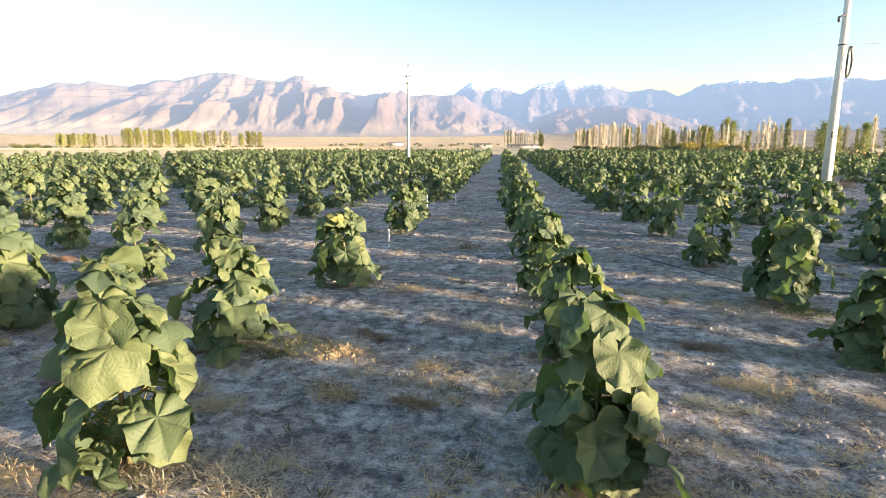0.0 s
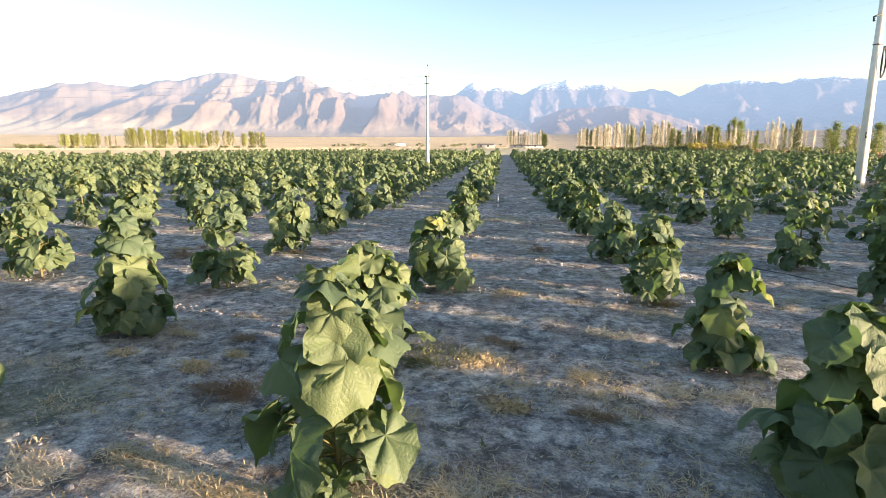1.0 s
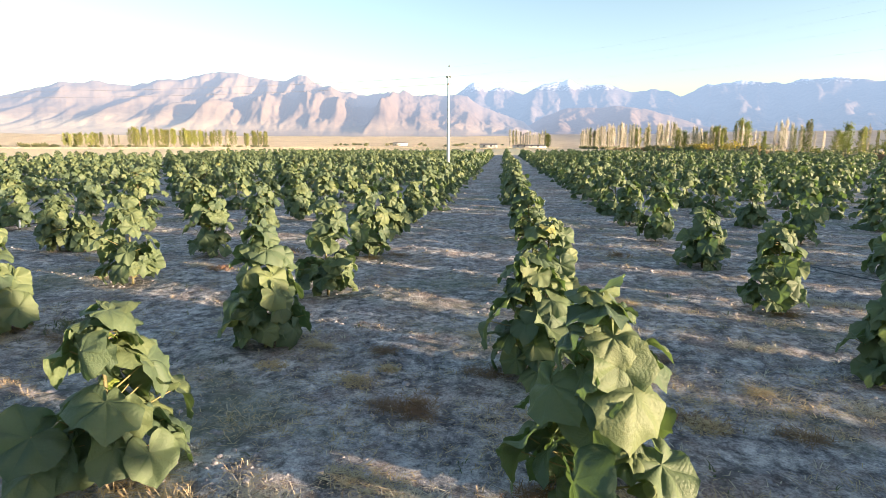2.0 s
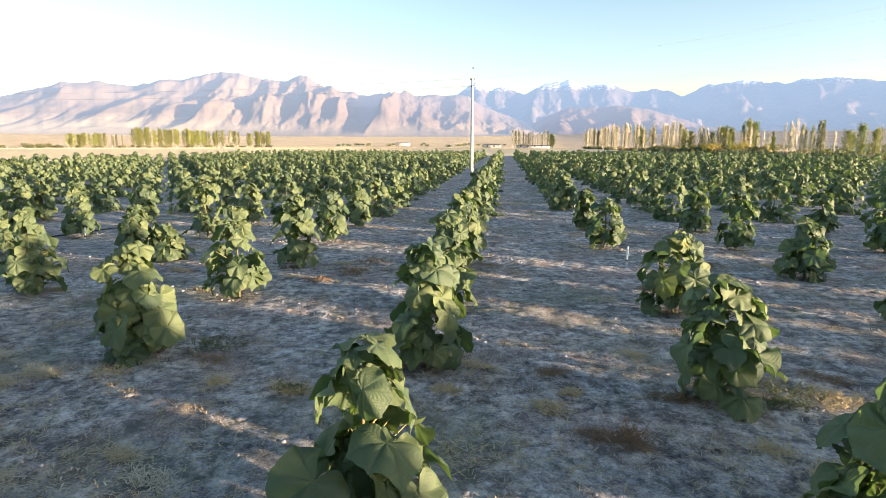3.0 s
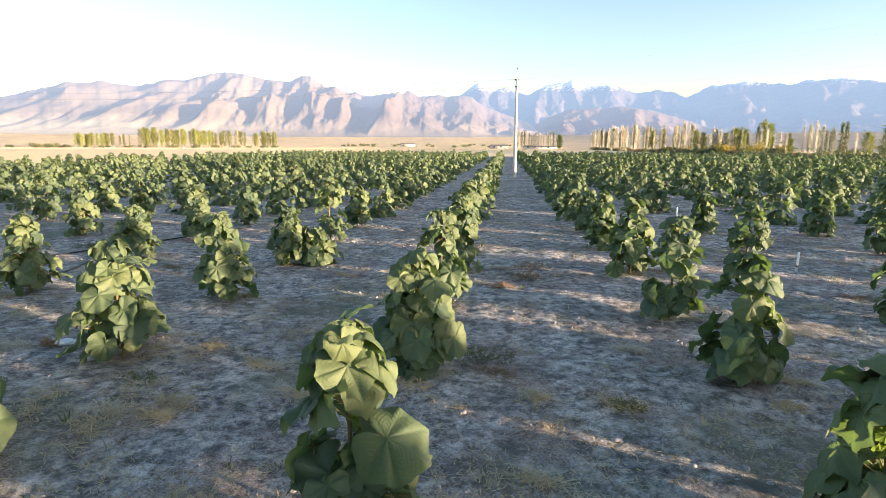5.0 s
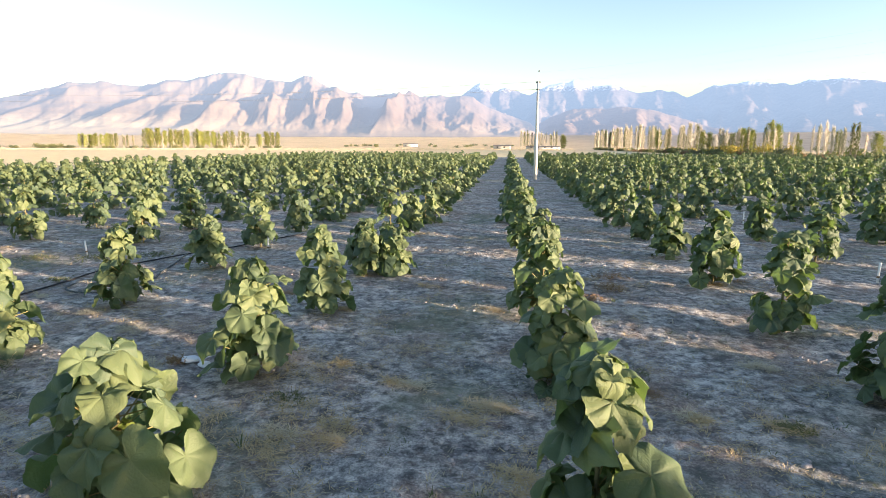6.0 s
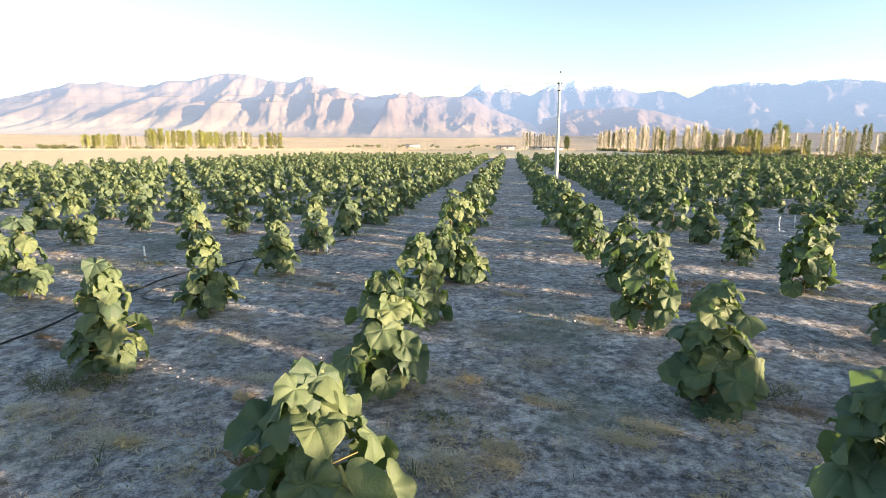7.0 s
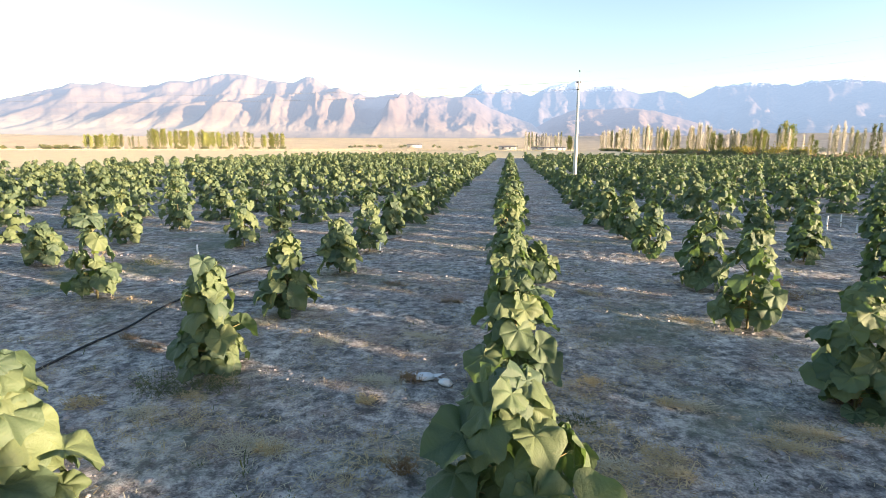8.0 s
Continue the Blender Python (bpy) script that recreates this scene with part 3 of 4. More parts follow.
row_of(3.78, [(5.5, 0.88), (7.5, 1.27), (10.1, 1.30)])
row_of(0.76, [(3.22, 1.12, 0.98), (5.35, 1.08, 0.8), (7.6, 1.15), (10.45, 1.03)])
row_of(-2.37, [(3.05, 1.36, 1.12), (5.15, 1.13, 1.12, -0.27), (7.96, 1.10, 1.6, 0.15)])
row_of(-5.50, [(3.18, 1.10, 1.2), (5.5, 1.31), (7.85, 1.42), (10.5, 1.36)])
row_of(-8.75, [(2.97, 1.33, 0.95), (5.57, 1.26), (8.1, 1.40), (10.4, 1.38)])
row_of(-12.18, [(3.25, 1.17, 1.45, 0.10), (5.48, 1.30), (7.9, 1.32), (10.6, 1.10)])
row_of(-15.55, [(3.04, 1.16), (5.7, 1.27), (8.0, 1.26), (10.8, 1.09)])
row_of(-19.1, [(8.4, 1.39)])
row_of(-22.1, [(10.7, 0.85)])
near_sapling(-11.66, 10.8, 0.62, 77)

# saplings farther off: a few kinds, with their leaves joined into one crown
MID = []
for k in range(9):
    rng = random.Random(400 + k)
    height = (1.0, 1.12, 1.2, 1.25, 1.3, 1.36, 1.42, 1.5, 0.8)[k]
    root = tagged(new("sapling"), size_label(height), "sapling", "saplings in rows")
    plan = sapling_plan(rng, height, rng.uniform(1.30, 1.62), 0.64, 5)
    stem = new("stem", stem_soup(rng, height, plan, 4).mesh("stem", M_STEM))
    stem.parent = root
    soup = Soup()
    for spec in plan:
        add_leaf(soup, rng, 1, spec, stalks=True)
    crown = new("foliage", soup.mesh("foliage", M_LEAF))
    crown.parent = root
    MID.append((root, plan))

field_rng = random.Random(5)
ROWS = {1: 3.78, 0: 0.68, -1: -2.38, -2: -5.52, -3: -8.93, -4: -12.17, -5: -15.55, -6: -18.98, -7: -22.2}
placed, far_spots = 0, []
for r in range(-16, 14):
    row_x = ROWS.get(r, 3.78 + 3.24 * (r - 1) if r > 1 else -22.2 + 3.24 * (r + 7))
    for k in range(-6, 46):
        y = 3.02 + 2.59 * k + field_rng.uniform(-0.12, 0.12)
        x = row_x + field_rng.uniform(-0.08, 0.08)
        pick, gone, size, spin = field_rng.randrange(8), field_rng.random(), field_rng.uniform(0.9, 1.08), field_rng.uniform(0, 6.28)
        if 0 <= k <= 3 and -5 <= r <= 1:
            continue
        if r in (-6, -7) and 0 <= k <= 3:
            continue
        if (r, k) in ((1, 0), (2, 0), (2, 1), (-1, 6), (-6, 3)) or gone < 0.02 or (r == 5 and 8 <= k <= 10) or (r, k) == (4, 8):
            continue
        if k < 0 and gone < 0.24:
            continue
        if gone > 0.955:
            pick = 8
        if k in (4, 5) and -7 <= r <= 1:
            near_sapling(x, y, (1.0, 1.12, 1.2, 1.25, 1.3, 1.36, 1.42, 1.5, 0.8)[pick] * size, 3000 + 50 * r + k, 0.0, 0.66, 2)
            placed += 1
        elif -10 <= r <= 4 and -2 <= k <= 21 and placed < 290:
            root = MID[pick][0]
            m = Matrix.LocRotScale((x, y, ground_height(x, y)), Euler((0, 0, spin)), Vector((size, size, size)))
            copy_thing(root, m)
            placed += 1
        else:
            far_spots.append((x, y, pick, size, spin))
for root, plan in MID:
    for o in (*root.children, root):
        bpy.data.objects.remove(o)

soup = Soup()
for x, y, pick, size, spin in far_spots:
    here = Vector((x, y, ground_height(x, y)))
    for i, spec in enumerate(MID[pick][1]):
        if (y > 2 or i % 2) and (y < 35 or (i % 4 if y < 60 else i % 2)):
            bigger = (*spec[:2], spec[2] * (1.0 if y < 35 else 1.12 if y < 60 else 1.3), *spec[3:])
            add_leaf(soup, field_rng, 0, bigger, here, size, spin)
    soup.tube(here - Vector((0, 0, 0.05)), here + Vector((0, 0, 1.0)), 0.018, 0.008, 3)
tagged(new("distant_saplings", soup.mesh("distant_saplings", M_LEAF)), "long rows of leafy green saplings across the field", "saplings", kind="stuff")


# ---- poles and wires ----
def box_bm(w, d, h, taper=1.0, bevel=0.02):
    bm = bmesh.new()
    bmesh.ops.create_cube(bm, size=1)
    for v in bm.verts:
        f = taper if v.co.z > 0 else 1.0
        v.co = Vector((v.co.x * w * f, v.co.y * d * f, (v.co.z + 0.5) * h))
    if bevel:
        bmesh.ops.bevel(bm, geom=bm.edges[:], offset=bevel, segments=2, affect="EDGES")
    return bm


def cylinder_bm(r0, r1, h, sides=12, z=0.0, x=0.0, y=0.0):
    bm = bmesh.new()
    bmesh.ops.create_cone(bm, cap_ends=True, segments=sides, radius1=r0, radius2=r1, depth=h, matrix=Matrix.Translation((x, y, z + h / 2)))
    return bm


def run(name, points, radius, mat, label="", category="", parent=None, sides=2):
    """A cable or hose along points, round in section."""
    cu = bpy.data.curves.new(name, "CURVE")
    cu.dimensions, cu.bevel_depth, cu.bevel_resolution, cu.resolution_u = "3D", radius, sides, 6
    sp = cu.splines.new("NURBS")
    sp.points.add(len(points) - 1)
    for q, p in zip(sp.points, points):
        q.co = (*p, 1)
    sp.use_endpoint_u, sp.order_u = True, 3
    ob = new(name, cu)
    cu.materials.append(mat)
    ob.parent = parent
    return tagged(ob, label, category)


def utility_pole(x, y, height, wide, deep, spin, label):
    root = tagged(new("utility_pole"), label, "pole", "utility poles")
    root.matrix_basis = pose(x, y, ground_height(x, y), 0, 0, spin)
    shaft = part("shaft", box_bm(wide, deep, height + 0.4, 0.52, 0.025), M_CONCRETE, root)
    shaft.location.z = -0.4
    return root


pole_a = utility_pole(-7.25, 44.3, 7.35, 0.26, 0.30, 12, "slim pale concrete utility pole among the sapling rows")
bm = box_bm(0.34, 0.12, 0.10, 1, 0.01)
arm = part("bracket", bm, M_STEEL, pole_a, "dark steel bracket")
arm.location = (0, 0, 7.25)
rod = part("rod", cylinder_bm(0.004, 0.004, 0.75, 6), M_WIRE, arm)
rod.location = (0.04, 0, 0.09)
tip = part("insulator", cylinder_bm(0.05, 0.035, 0.12, 10), M_STEEL, arm)
tip.location = (0.04, 0, 0.80)
collar = part("clamp", cylinder_bm(0.14, 0.14, 0.06, 8), M_STEEL, pole_a)
collar.location = (0, 0, 6.75)

pole_b = utility_pole(16.1, 29.7, 10.4, 0.46, 0.34, 28, "thick tapering concrete utility pole with a hanging cable coil")
bm = box_bm(0.52, 0.07, 0.07, 1, 0.01)
bracket = part("bracket", bm, M_STEEL, pole_b, "dark steel hook bracket")
bracket.matrix_basis = pose(-0.36, -0.05, 8.0, 0, -18, 0)
knob = part("insulator", cylinder_bm(0.06, 0.05, 0.16, 10), M_STEEL, bracket)
knob.location = (-0.24, 0, -0.17)
band = part("clamp", box_bm(0.35, 0.27, 0.05, 1, 0.01), M_STEEL, pole_b)
band.location = (0, 0, 6.75)
plate = part("plate", box_bm(0.12, 0.03, 0.28, 1, 0.01), M_STEEL, pole_b)
plate.location = (-0.26, -0.20, 2.45)
bm = bmesh.new()
for k in range(4):
    for i in range(28):
        a0, a1 = 2 * math.pi * i / 28, 2 * math.pi * (i + 1) / 28
        ring = []
        for a in (a0, a1):
            c = Vector((0.34 * math.cos(a), 0.018 * (k - 2) * math.cos(a * 2 + k), 0.68 * math.sin(a) + 0.02 * (k - 2)))
            out = Vector((math.cos(a), 0, math.sin(a)))
            ring.append([bm.verts.new(c + 0.026 * (out * math.cos(q) + Vector((0, 1, 0)) * math.sin(q))) for q in (0, 1.57, 3.14, 4.71)])
        for q in range(4):
            bm.faces.new((ring[0][q], ring[0][(q + 1) % 4], ring[1][(q + 1) % 4], ring[1][q]))
coil = part("cable_coil", bm, M_RUBBER, pole_b, "coil of thick black cable")
coil.matrix_basis = pose(0.36, -0.15, 6.0, 0, 0, 18)
strap = part("strap", box_bm(0.10, 0.16, 0.09, 1, 0.02), M_STEEL, coil, "dark strap tying the coil")
strap.location = (0, 0, 0.62)

utility_pole(-66.0, 49.5, 7.35, 0.26, 0.30, 12, "slim pale concrete utility pole at the field's edge")


def wire(a, b, sag, thick=0.0014):
    a, b = Vector(a), Vector(b)
    pts = [a.lerp(b, f / 12) - Vector((0, 0, sag * 4 * (f / 12) * (1 - f / 12))) for f in range(13)]
    return run("power_line", pts, thick, M_WIRE, "thin grey power line strung between concrete poles", "wire", sides=1)


for dz, dy in ((7.32, 0.0), (6.78, 0.1)):
    wire((-7.3, 44.2 + dy, dz), (-66.0, 49.4 + dy, dz), 0.55, 0.009)
wire((-7.2, 44.2, 7.32), (15.6, 29.6, 7.85), 0.35)
wire((-7.2, 44.2, 6.78), (16.0, 29.6, 6.8), 0.35)
wire((-7.2, 44.2, 8.0), (16.0, 29.6, 9.3), 0.35)
wire((-7.2, 44.2, 7.30), (16.0, 29.6, 8.7), 0.35)
wire((16.3, 29.7, 6.8), (62.0, 18.0, 7.4), 0.5, 0.004)


# ---- hoses, stakes, sack ----
def on_ground(points, lift):
    return [(x, y, ground_height(x, y) + lift) for x, y in points]


run("hose", on_ground([(-17.52, 5.2), (-17.55, 5.6), (-17.60, 6.3), (-17.50, 7.0), (-17.66, 7.9), (-17.62, 9.0), (-17.66, 10.2), (-17.2, 11.2), (-16.9, 12.0), (-16.3, 12.9), (-15.9, 14.0), (-15.2, 15.3)], 0.02),
    0.016, M_RUBBER, "thick black irrigation hose lying between sapling rows", "hose", sides=3)
run("hose", on_ground([(-16.9, 12.1), (-16.6, 11.2), (-16.35, 10.2), (-16.0, 9.3), (-16.3, 8.55), (-17.0, 8.5), (-17.35, 8.85), (-17.3, 9.5), (-16.95, 9.9)], 0.014),
    0.017, M_GREY_HOSE, "thin dusty grey hose looped beside a sapling", "hose", sides=2)
run("hose", on_ground([(2.6, 10.6), (3.1, 9.8), (3.42, 9.4), (3.7, 8.8), (4.3, 8.4), (5.2, 8.2)], 0.010), 0.011, M_GREY_HOSE, "thin dusty grey drip hose beside sapling", "hose", sides=2)


def stake(x, y, h, lean):
    bm = box_bm(0.042, 0.034, h + 0.12, 0.85, 0.004)
    root = tagged(new("stake"), "short white-painted marker stake in dry soil", "stake", "marker stakes")
    root.matrix_basis = pose(x, y, ground_height(x, y) - 0.12, lean, lean * 0.6, 20 * x)
    part("post", bm, M_STAKE, root)
    cap = part("band", box_bm(0.047, 0.039, 0.04, 1, 0.003), M_RUST, root, "faded reddish band")
    cap.location.z = h * 0.55


for x, y, h, lean in ((-2.22, 11.2, 0.40, 3), (-2.4, 18.5, 0.45, -3), (-19.2, 11.75, 0.36, 4), (-1.5, 19.4, 0.42, -4), (-2.28, 17.2, 0.42, 2), (-15.3, 13.0, 0.3, 5)):
    stake(x, y, h, lean)


def sack(x, y, w, d, h, spin, seed):
    bm = bmesh.new()
    bmesh.ops.create_uvsphere(bm, u_segments=20, v_segments=12, radius=1)
    for v in bm.verts:
        n = 1 + 0.30 * noise.noise(v.co * 1.6 + Vector((seed, 0, 0))) + 0.16 * noise.noise(v.co * 4.0 + Vector((0, seed, 0)))
        v.co = Vector((v.co.x * w * n, v.co.y * d * n, max(v.co.z, -0.55) * h * n))
    root = tagged(new("sack"), "crumpled white plastic sack lying on dry soil", "sack", "discarded sacks")
    root.matrix_basis = pose(x, y, ground_height(x, y) + 0.035, 0, 0, spin)
    part("body", bm, M_PLASTIC, root)
    knot = Soup()
    for k in range(5):
        a = -0.5 + 0.25 * k
        knot.add([Vector((w * 0.85, -0.02, 0)), Vector((w * 0.85, 0.02, 0.02)), Vector((w * 1.35 + 0.02 * k, d * a * 1.3, 0.01 + 0.012 * (k % 2)))], [(0, 1, 2)])
    ob = new("mouth", knot.mesh("mouth", M_PLASTIC))
    ob.parent = root


sack(-13.11, 5.77, 0.12, 0.08, 0.034, 10, 3.0)
sack(-12.86, 5.66, 0.085, 0.065, 0.036, 150, 8.0)


# ---- weeds, straw and stones ----
def tuft(soup, rng, x, y, blades, tall, spread, wide):
    z = ground_height(x, y)
    for _ in range(blades):
        a, lean = rng.uniform(0, 6.28), rng.uniform(0.1, 1.0) * spread
        r, h, wd = rng.uniform(0, 0.05), tall * rng.uniform(0.4, 1.0), wide * rng.uniform(0.6, 1.3)
        base = Vector((x + r * math.cos(a), y + r * math.sin(a), z - 0.01))
        out = Vector((math.cos(a), math.sin(a), 0))
        side = Vector((-out.y, out.x, 0)) * wd
        mid = base + out * lean * h * 0.45 + Vector((0, 0, h * 0.65))
        top = base + out * lean * h * 1.2 + Vector((0, 0, h * rng.uniform(0.5, 1.0)))
        soup.add([base - side, base + side, mid + side * 0.7, mid - side * 0.7, top], [(0, 1, 2, 3), (3, 2, 4)])


def litter(soup, rng, x, y, n, spread, size):
    """Broken straw lying flat."""
    for _ in range(n):
        px, py = x + rng.gauss(0, spread), y + rng.gauss(0, spread * 0.7)
        a, l = rng.uniform(0, 6.28), size * rng.uniform(0.4, 1.3)
        z = ground_height(px, py) + rng.uniform(0.004, 0.03)
        d = Vector((math.cos(a), math.sin(a), rng.uniform(-0.1, 0.25))) * l
        s = Vector((-d.y, d.x, 0)).normalized() * rng.uniform(0.0022, 0.0058)
        c = Vector((px, py, z))
        soup.add([c - s, c + s, c + d + s * 0.4, c + d - s * 0.4], [(0, 1, 2, 3)])


def patchy(x, y, scale, seed):
    return noise.noise((x * scale, y * scale, seed)) + 0.5 * noise.noise((x * scale * 2.7, y * scale * 2.7, seed + 4))


rng = random.Random(21)
straw, weeds, chaff = Soup(), Soup(), Soup()
count = 0
while count < 3400:
    y = 1.5 + 30 * rng.random() ** 1.7
    x = rng.uniform(-7 - y * 0.95 - 9, 4 + y * 0.75)
    if not -30 < x < 18 or patchy(x, y, 0.75, 2.0) < rng.uniform(-0.25, 0.55):
        continue
    count += 1
    if rng.random() < 0.45:
        tuft(straw, rng, x, y, rng.randint(6, 14), rng.uniform(0.04, 0.11), 1.9, 0.0020)
    litter(straw, rng, x, y, rng.randint(6, 14), 0.14, 0.055)
for k in range(170):
    x, y = rng.uniform(-17, 3), 1.9 + 2.9 * rng.random()
    if patchy(x, y, 0.9, 6.0) < rng.uniform(-0.2, 0.4):
        continue
    for _ in range(rng.randint(3, 7)):
        px, py = x + rng.gauss(0, 0.16), y + rng.gauss(0, 0.10)
        tuft(straw, rng, px, py, rng.randint(6, 14), rng.uniform(0.05, 0.14), 1.9, 0.0022)
        litter(straw, rng, px, py, 12, 0.12, 0.09)
for k in range(200):
    y = 1.5 + 26 * rng.random() ** 1.6
    x = rng.uniform(-16 - y * 0.9, 4 + y * 0.7)
    if patchy(x, y, 0.6, 9.0) > rng.uniform(-0.1, 0.5):
        tuft(weeds, rng, x, y, rng.randint(6, 12), rng.uniform(0.04, 0.14), 1.3, 0.006)
for k in range(5200):
    y = 2.0 + 20 * rng.random() ** 1.5
    x = rng.uniform(-16 - y * 0.9, 4 + y * 0.7)
    if patchy(x, y, 0.45, 17.0) > rng.uniform(-0.4, 0.4):
        tuft(weeds if rng.random() < 0.45 else chaff, rng, x, y, rng.randint(4, 8), rng.uniform(0.03, 0.08), 2.0, 0.0042)
for k in range(420):
    y = 2 + 15 * rng.random() ** 1.4
    x = rng.uniform(-15 - y * 0.85, 3 + y * 0.7)
    long = rng.uniform(0.15, 0.5)
    for _ in range(rng.randint(3, 8)):
        px, py = x + rng.gauss(0, long), y + rng.gauss(0, 0.10) - 0.25 * rng.gauss(0, long)
        tuft(straw, rng, px, py, rng.randint(7, 16), rng.uniform(0.04, 0.11), 2.0, 0.0024)
        litter(straw, rng, px, py, 12, 0.13, 0.06)
# broken stalks strewn in drifts between the rows
for k in range(4200):
    y = 2.0 + 18 * rng.random() ** 1.5
    x = rng.uniform(-15 - y * 0.85, 3 + y * 0.7)
    if patchy(x, y, 0.55, 31.0) > rng.uniform(-0.3, 0.4):
        litter(chaff if rng.random() < 0.75 else straw, rng, x, y, rng.randint(6, 15), rng.uniform(0.10, 0.30), rng.uniform(0.03, 0.10))
tagged(new("straw_chaff", chaff.mesh("straw_chaff", M_CHAFF, False)), "bleached bits of straw strewn over dry soil", "straw", kind="stuff")
tagged(new("dry_grass", straw.mesh("dry_grass", M_STRAW, False)), "scattered dry straw and grass tufts on soil", "grass", kind="stuff")
tagged(new("low_weeds", weeds.mesh("low_weeds", M_WEED, False)), "low grey-green weeds on bare soil", "weeds", kind="stuff")


def weed_clump(x, y, r, tall, mat, name, label, seed, stalks=60):
    rng = random.Random(seed)
    root = tagged(new(name), label, "weed", "weed clumps")
    root.location = (x, y, ground_height(x, y))
    stem, leaf = Soup(), Soup()
    for _ in range(stalks):
        a, q = rng.uniform(0, 6.28), r * rng.random() ** 0.7
        b = Vector((q * math.cos(a), 0.7 * q * math.sin(a), -0.01))
        h = tall * rng.uniform(0.35, 1.0) * (1 - 0.5 * q / r)
        lean = rng.uniform(0, 6.28)
        t = b + Vector((0.8 * h * math.cos(lean), 0.8 * h * math.sin(lean), h))
        stem.tube(b, t, 0.0022, 0.001, 3)
        for _ in range(6):
            f = rng.uniform(0.25, 1.0)
            p = b.lerp(t, f)
            d = Vector((rng.uniform(-1, 1), rng.uniform(-1, 1), rng.uniform(-0.2, 0.9))).normalized() * rng.uniform(0.02, 0.05)
            s = d.orthogonal().normalized() * 0.004
            leaf.add([p, p + d * 0.5 + s, p + d, p + d * 0.5 - s], [(0, 1, 2, 3)])
    a = tagged(new("growth", stem.mesh("growth", mat)), kind="stuff")
    b = tagged(new("foliage", leaf.mesh("foliage", mat, False)), kind="stuff")
    a.parent = b.parent = root


RUSTY, GREY, PALE = "dry reddish-brown weed clump on bare soil", "low bushy grey-green weed on bare soil", "dry straw-coloured grass clump on soil"
RUST_CLUMPS = [(-0.57, 11.3, 0.28, 0.16), (-7.45, 9.95, 0.30, 0.20), (-7.9, 9.2, 0.25, 0.10), (-13.25, 5.72, 0.14, 0.14), (-7.3, 10.9, 0.40, 0.22), (-3.6, 4.3, 0.16, 0.20), (-13.0, 3.9, 0.08, 0.26)]
WEED_CLUMPS = [(-8.1, 5.95, 0.45, 0.14), (-6.7, 4.85, 0.20, 0.12), (-15.75, 5.0, 0.30, 0.28), (-15.3, 5.2, 0.30, 0.20), (-18.6, 11.3, 0.60, 0.14), (-11.55, 4.9, 0.25, 0.10),
               (-2.05, 5.3, 0.40, 0.14), (-2.1, 5.0, 0.20, 0.10), (-17.9, 9.3, 0.3, 0.10), (3.9, 7.1, 0.35, 0.12), (-17.6, 11.9, 0.5, 0.12), (-20.0, 11.2, 0.5, 0.12)]
STRAW_CLUMPS = [(-1.30, 4.17, 0.20, 0.14), (-4.25, 4.7, 0.22, 0.16), (-7.5, 4.95, 0.12, 0.10), (-11.3, 5.9, 0.15, 0.12), (-13.6, 5.1, 0.10, 0.12), (-4.0, 5.05, 0.12, 0.12), (-16.3, 3.6, 0.06, 0.28),
                (-14.2, 4.1, 0.12, 0.14), (-16.4, 4.75, 0.25, 0.08), (-8.75, 5.05, 0.25, 0.10), (-5.2, 5.0, 0.18, 0.08), (-1.6, 5.2, 0.30, 0.10)]
for n, (clumps, mat, name, label) in enumerate(((RUST_CLUMPS, M_RUST, "dry_weed", RUSTY), (WEED_CLUMPS, M_WEED, "weed", GREY), (STRAW_CLUMPS, M_STRAW, "grass_clump", PALE))):
    for k, (x, y, r, tall) in enumerate(clumps):
        weed_clump(x, y, r, tall, mat, name, label, 60 + 20 * n + k, int(40 + 160 * r))


def straw_mat(x, y, r, mat, label, seed):
    """A sprawling mat of trodden dry grass: long blades lying criss-cross, a few still upright."""
    rng = random.Random(seed)
    soup = Soup()
    for _ in range(int(16 + 110 * r)):
        a, q = rng.uniform(0, 6.28), r * rng.random() ** 0.6
        px, py = x + q * math.cos(a), y + 0.45 * q * math.sin(a) - 0.25 * q * math.cos(a)
        litter(soup, rng, px, py, 5, 0.05, rng.uniform(0.06, 0.13))
        tuft(soup, rng, px, py, rng.randint(2, 5), rng.uniform(0.04, 0.13), 1.9, 0.0022)
    root = tagged(new("grass_mat"), label, "grass", "grass mats")
    root.location = (x, y, ground_height(x, y))
    growth = tagged(new("growth", soup.mesh("growth", mat, False)), kind="stuff")
    growth.data.transform(Matrix.Translation((-x, -y, -root.location.z)))
    growth.parent = root


MATS = [(-2.97, 2.87, 0.3), (-1.53, 2.96, 0.3), (-2.05, 3.14, 0.25), (-0.58, 4.92, 0.14), (2.46, 7.95, 0.45), (1.72, 8.2, 0.35), (2.32, 4.71, 0.35), (1.81, 4.33, 0.3), (-0.14, 6.16, 0.3),
        (-3.78, 3.18, 0.32), (-4.37, 2.93, 0.3), (-3.35, 2.98, 0.25), (-1.54, 5.34, 0.35), (0.75, 4.49, 0.3), (-7.57, 5.0, 0.14), (-6.74, 4.9, 0.26), (-7.16, 3.3, 0.2), (-8.22, 3.18, 0.2),
        (-4.89, 5.59, 0.16), (-8.57, 5.4, 0.3), (-11.37, 4.27, 0.22), (-10.88, 4.19, 0.15), (-14.24, 4.17, 0.25), (-10.32, 5.42, 0.16), (-9.53, 5.02, 0.25), (-15.63, 4.56, 0.22), (-14.45, 4.17, 0.3)]
for k, (x, y, r) in enumerate(MATS):
    straw_mat(x, y, r, M_CHAFF if k % 3 else M_STRAW, "trodden mat of bleached dry grass on soil", 700 + k)
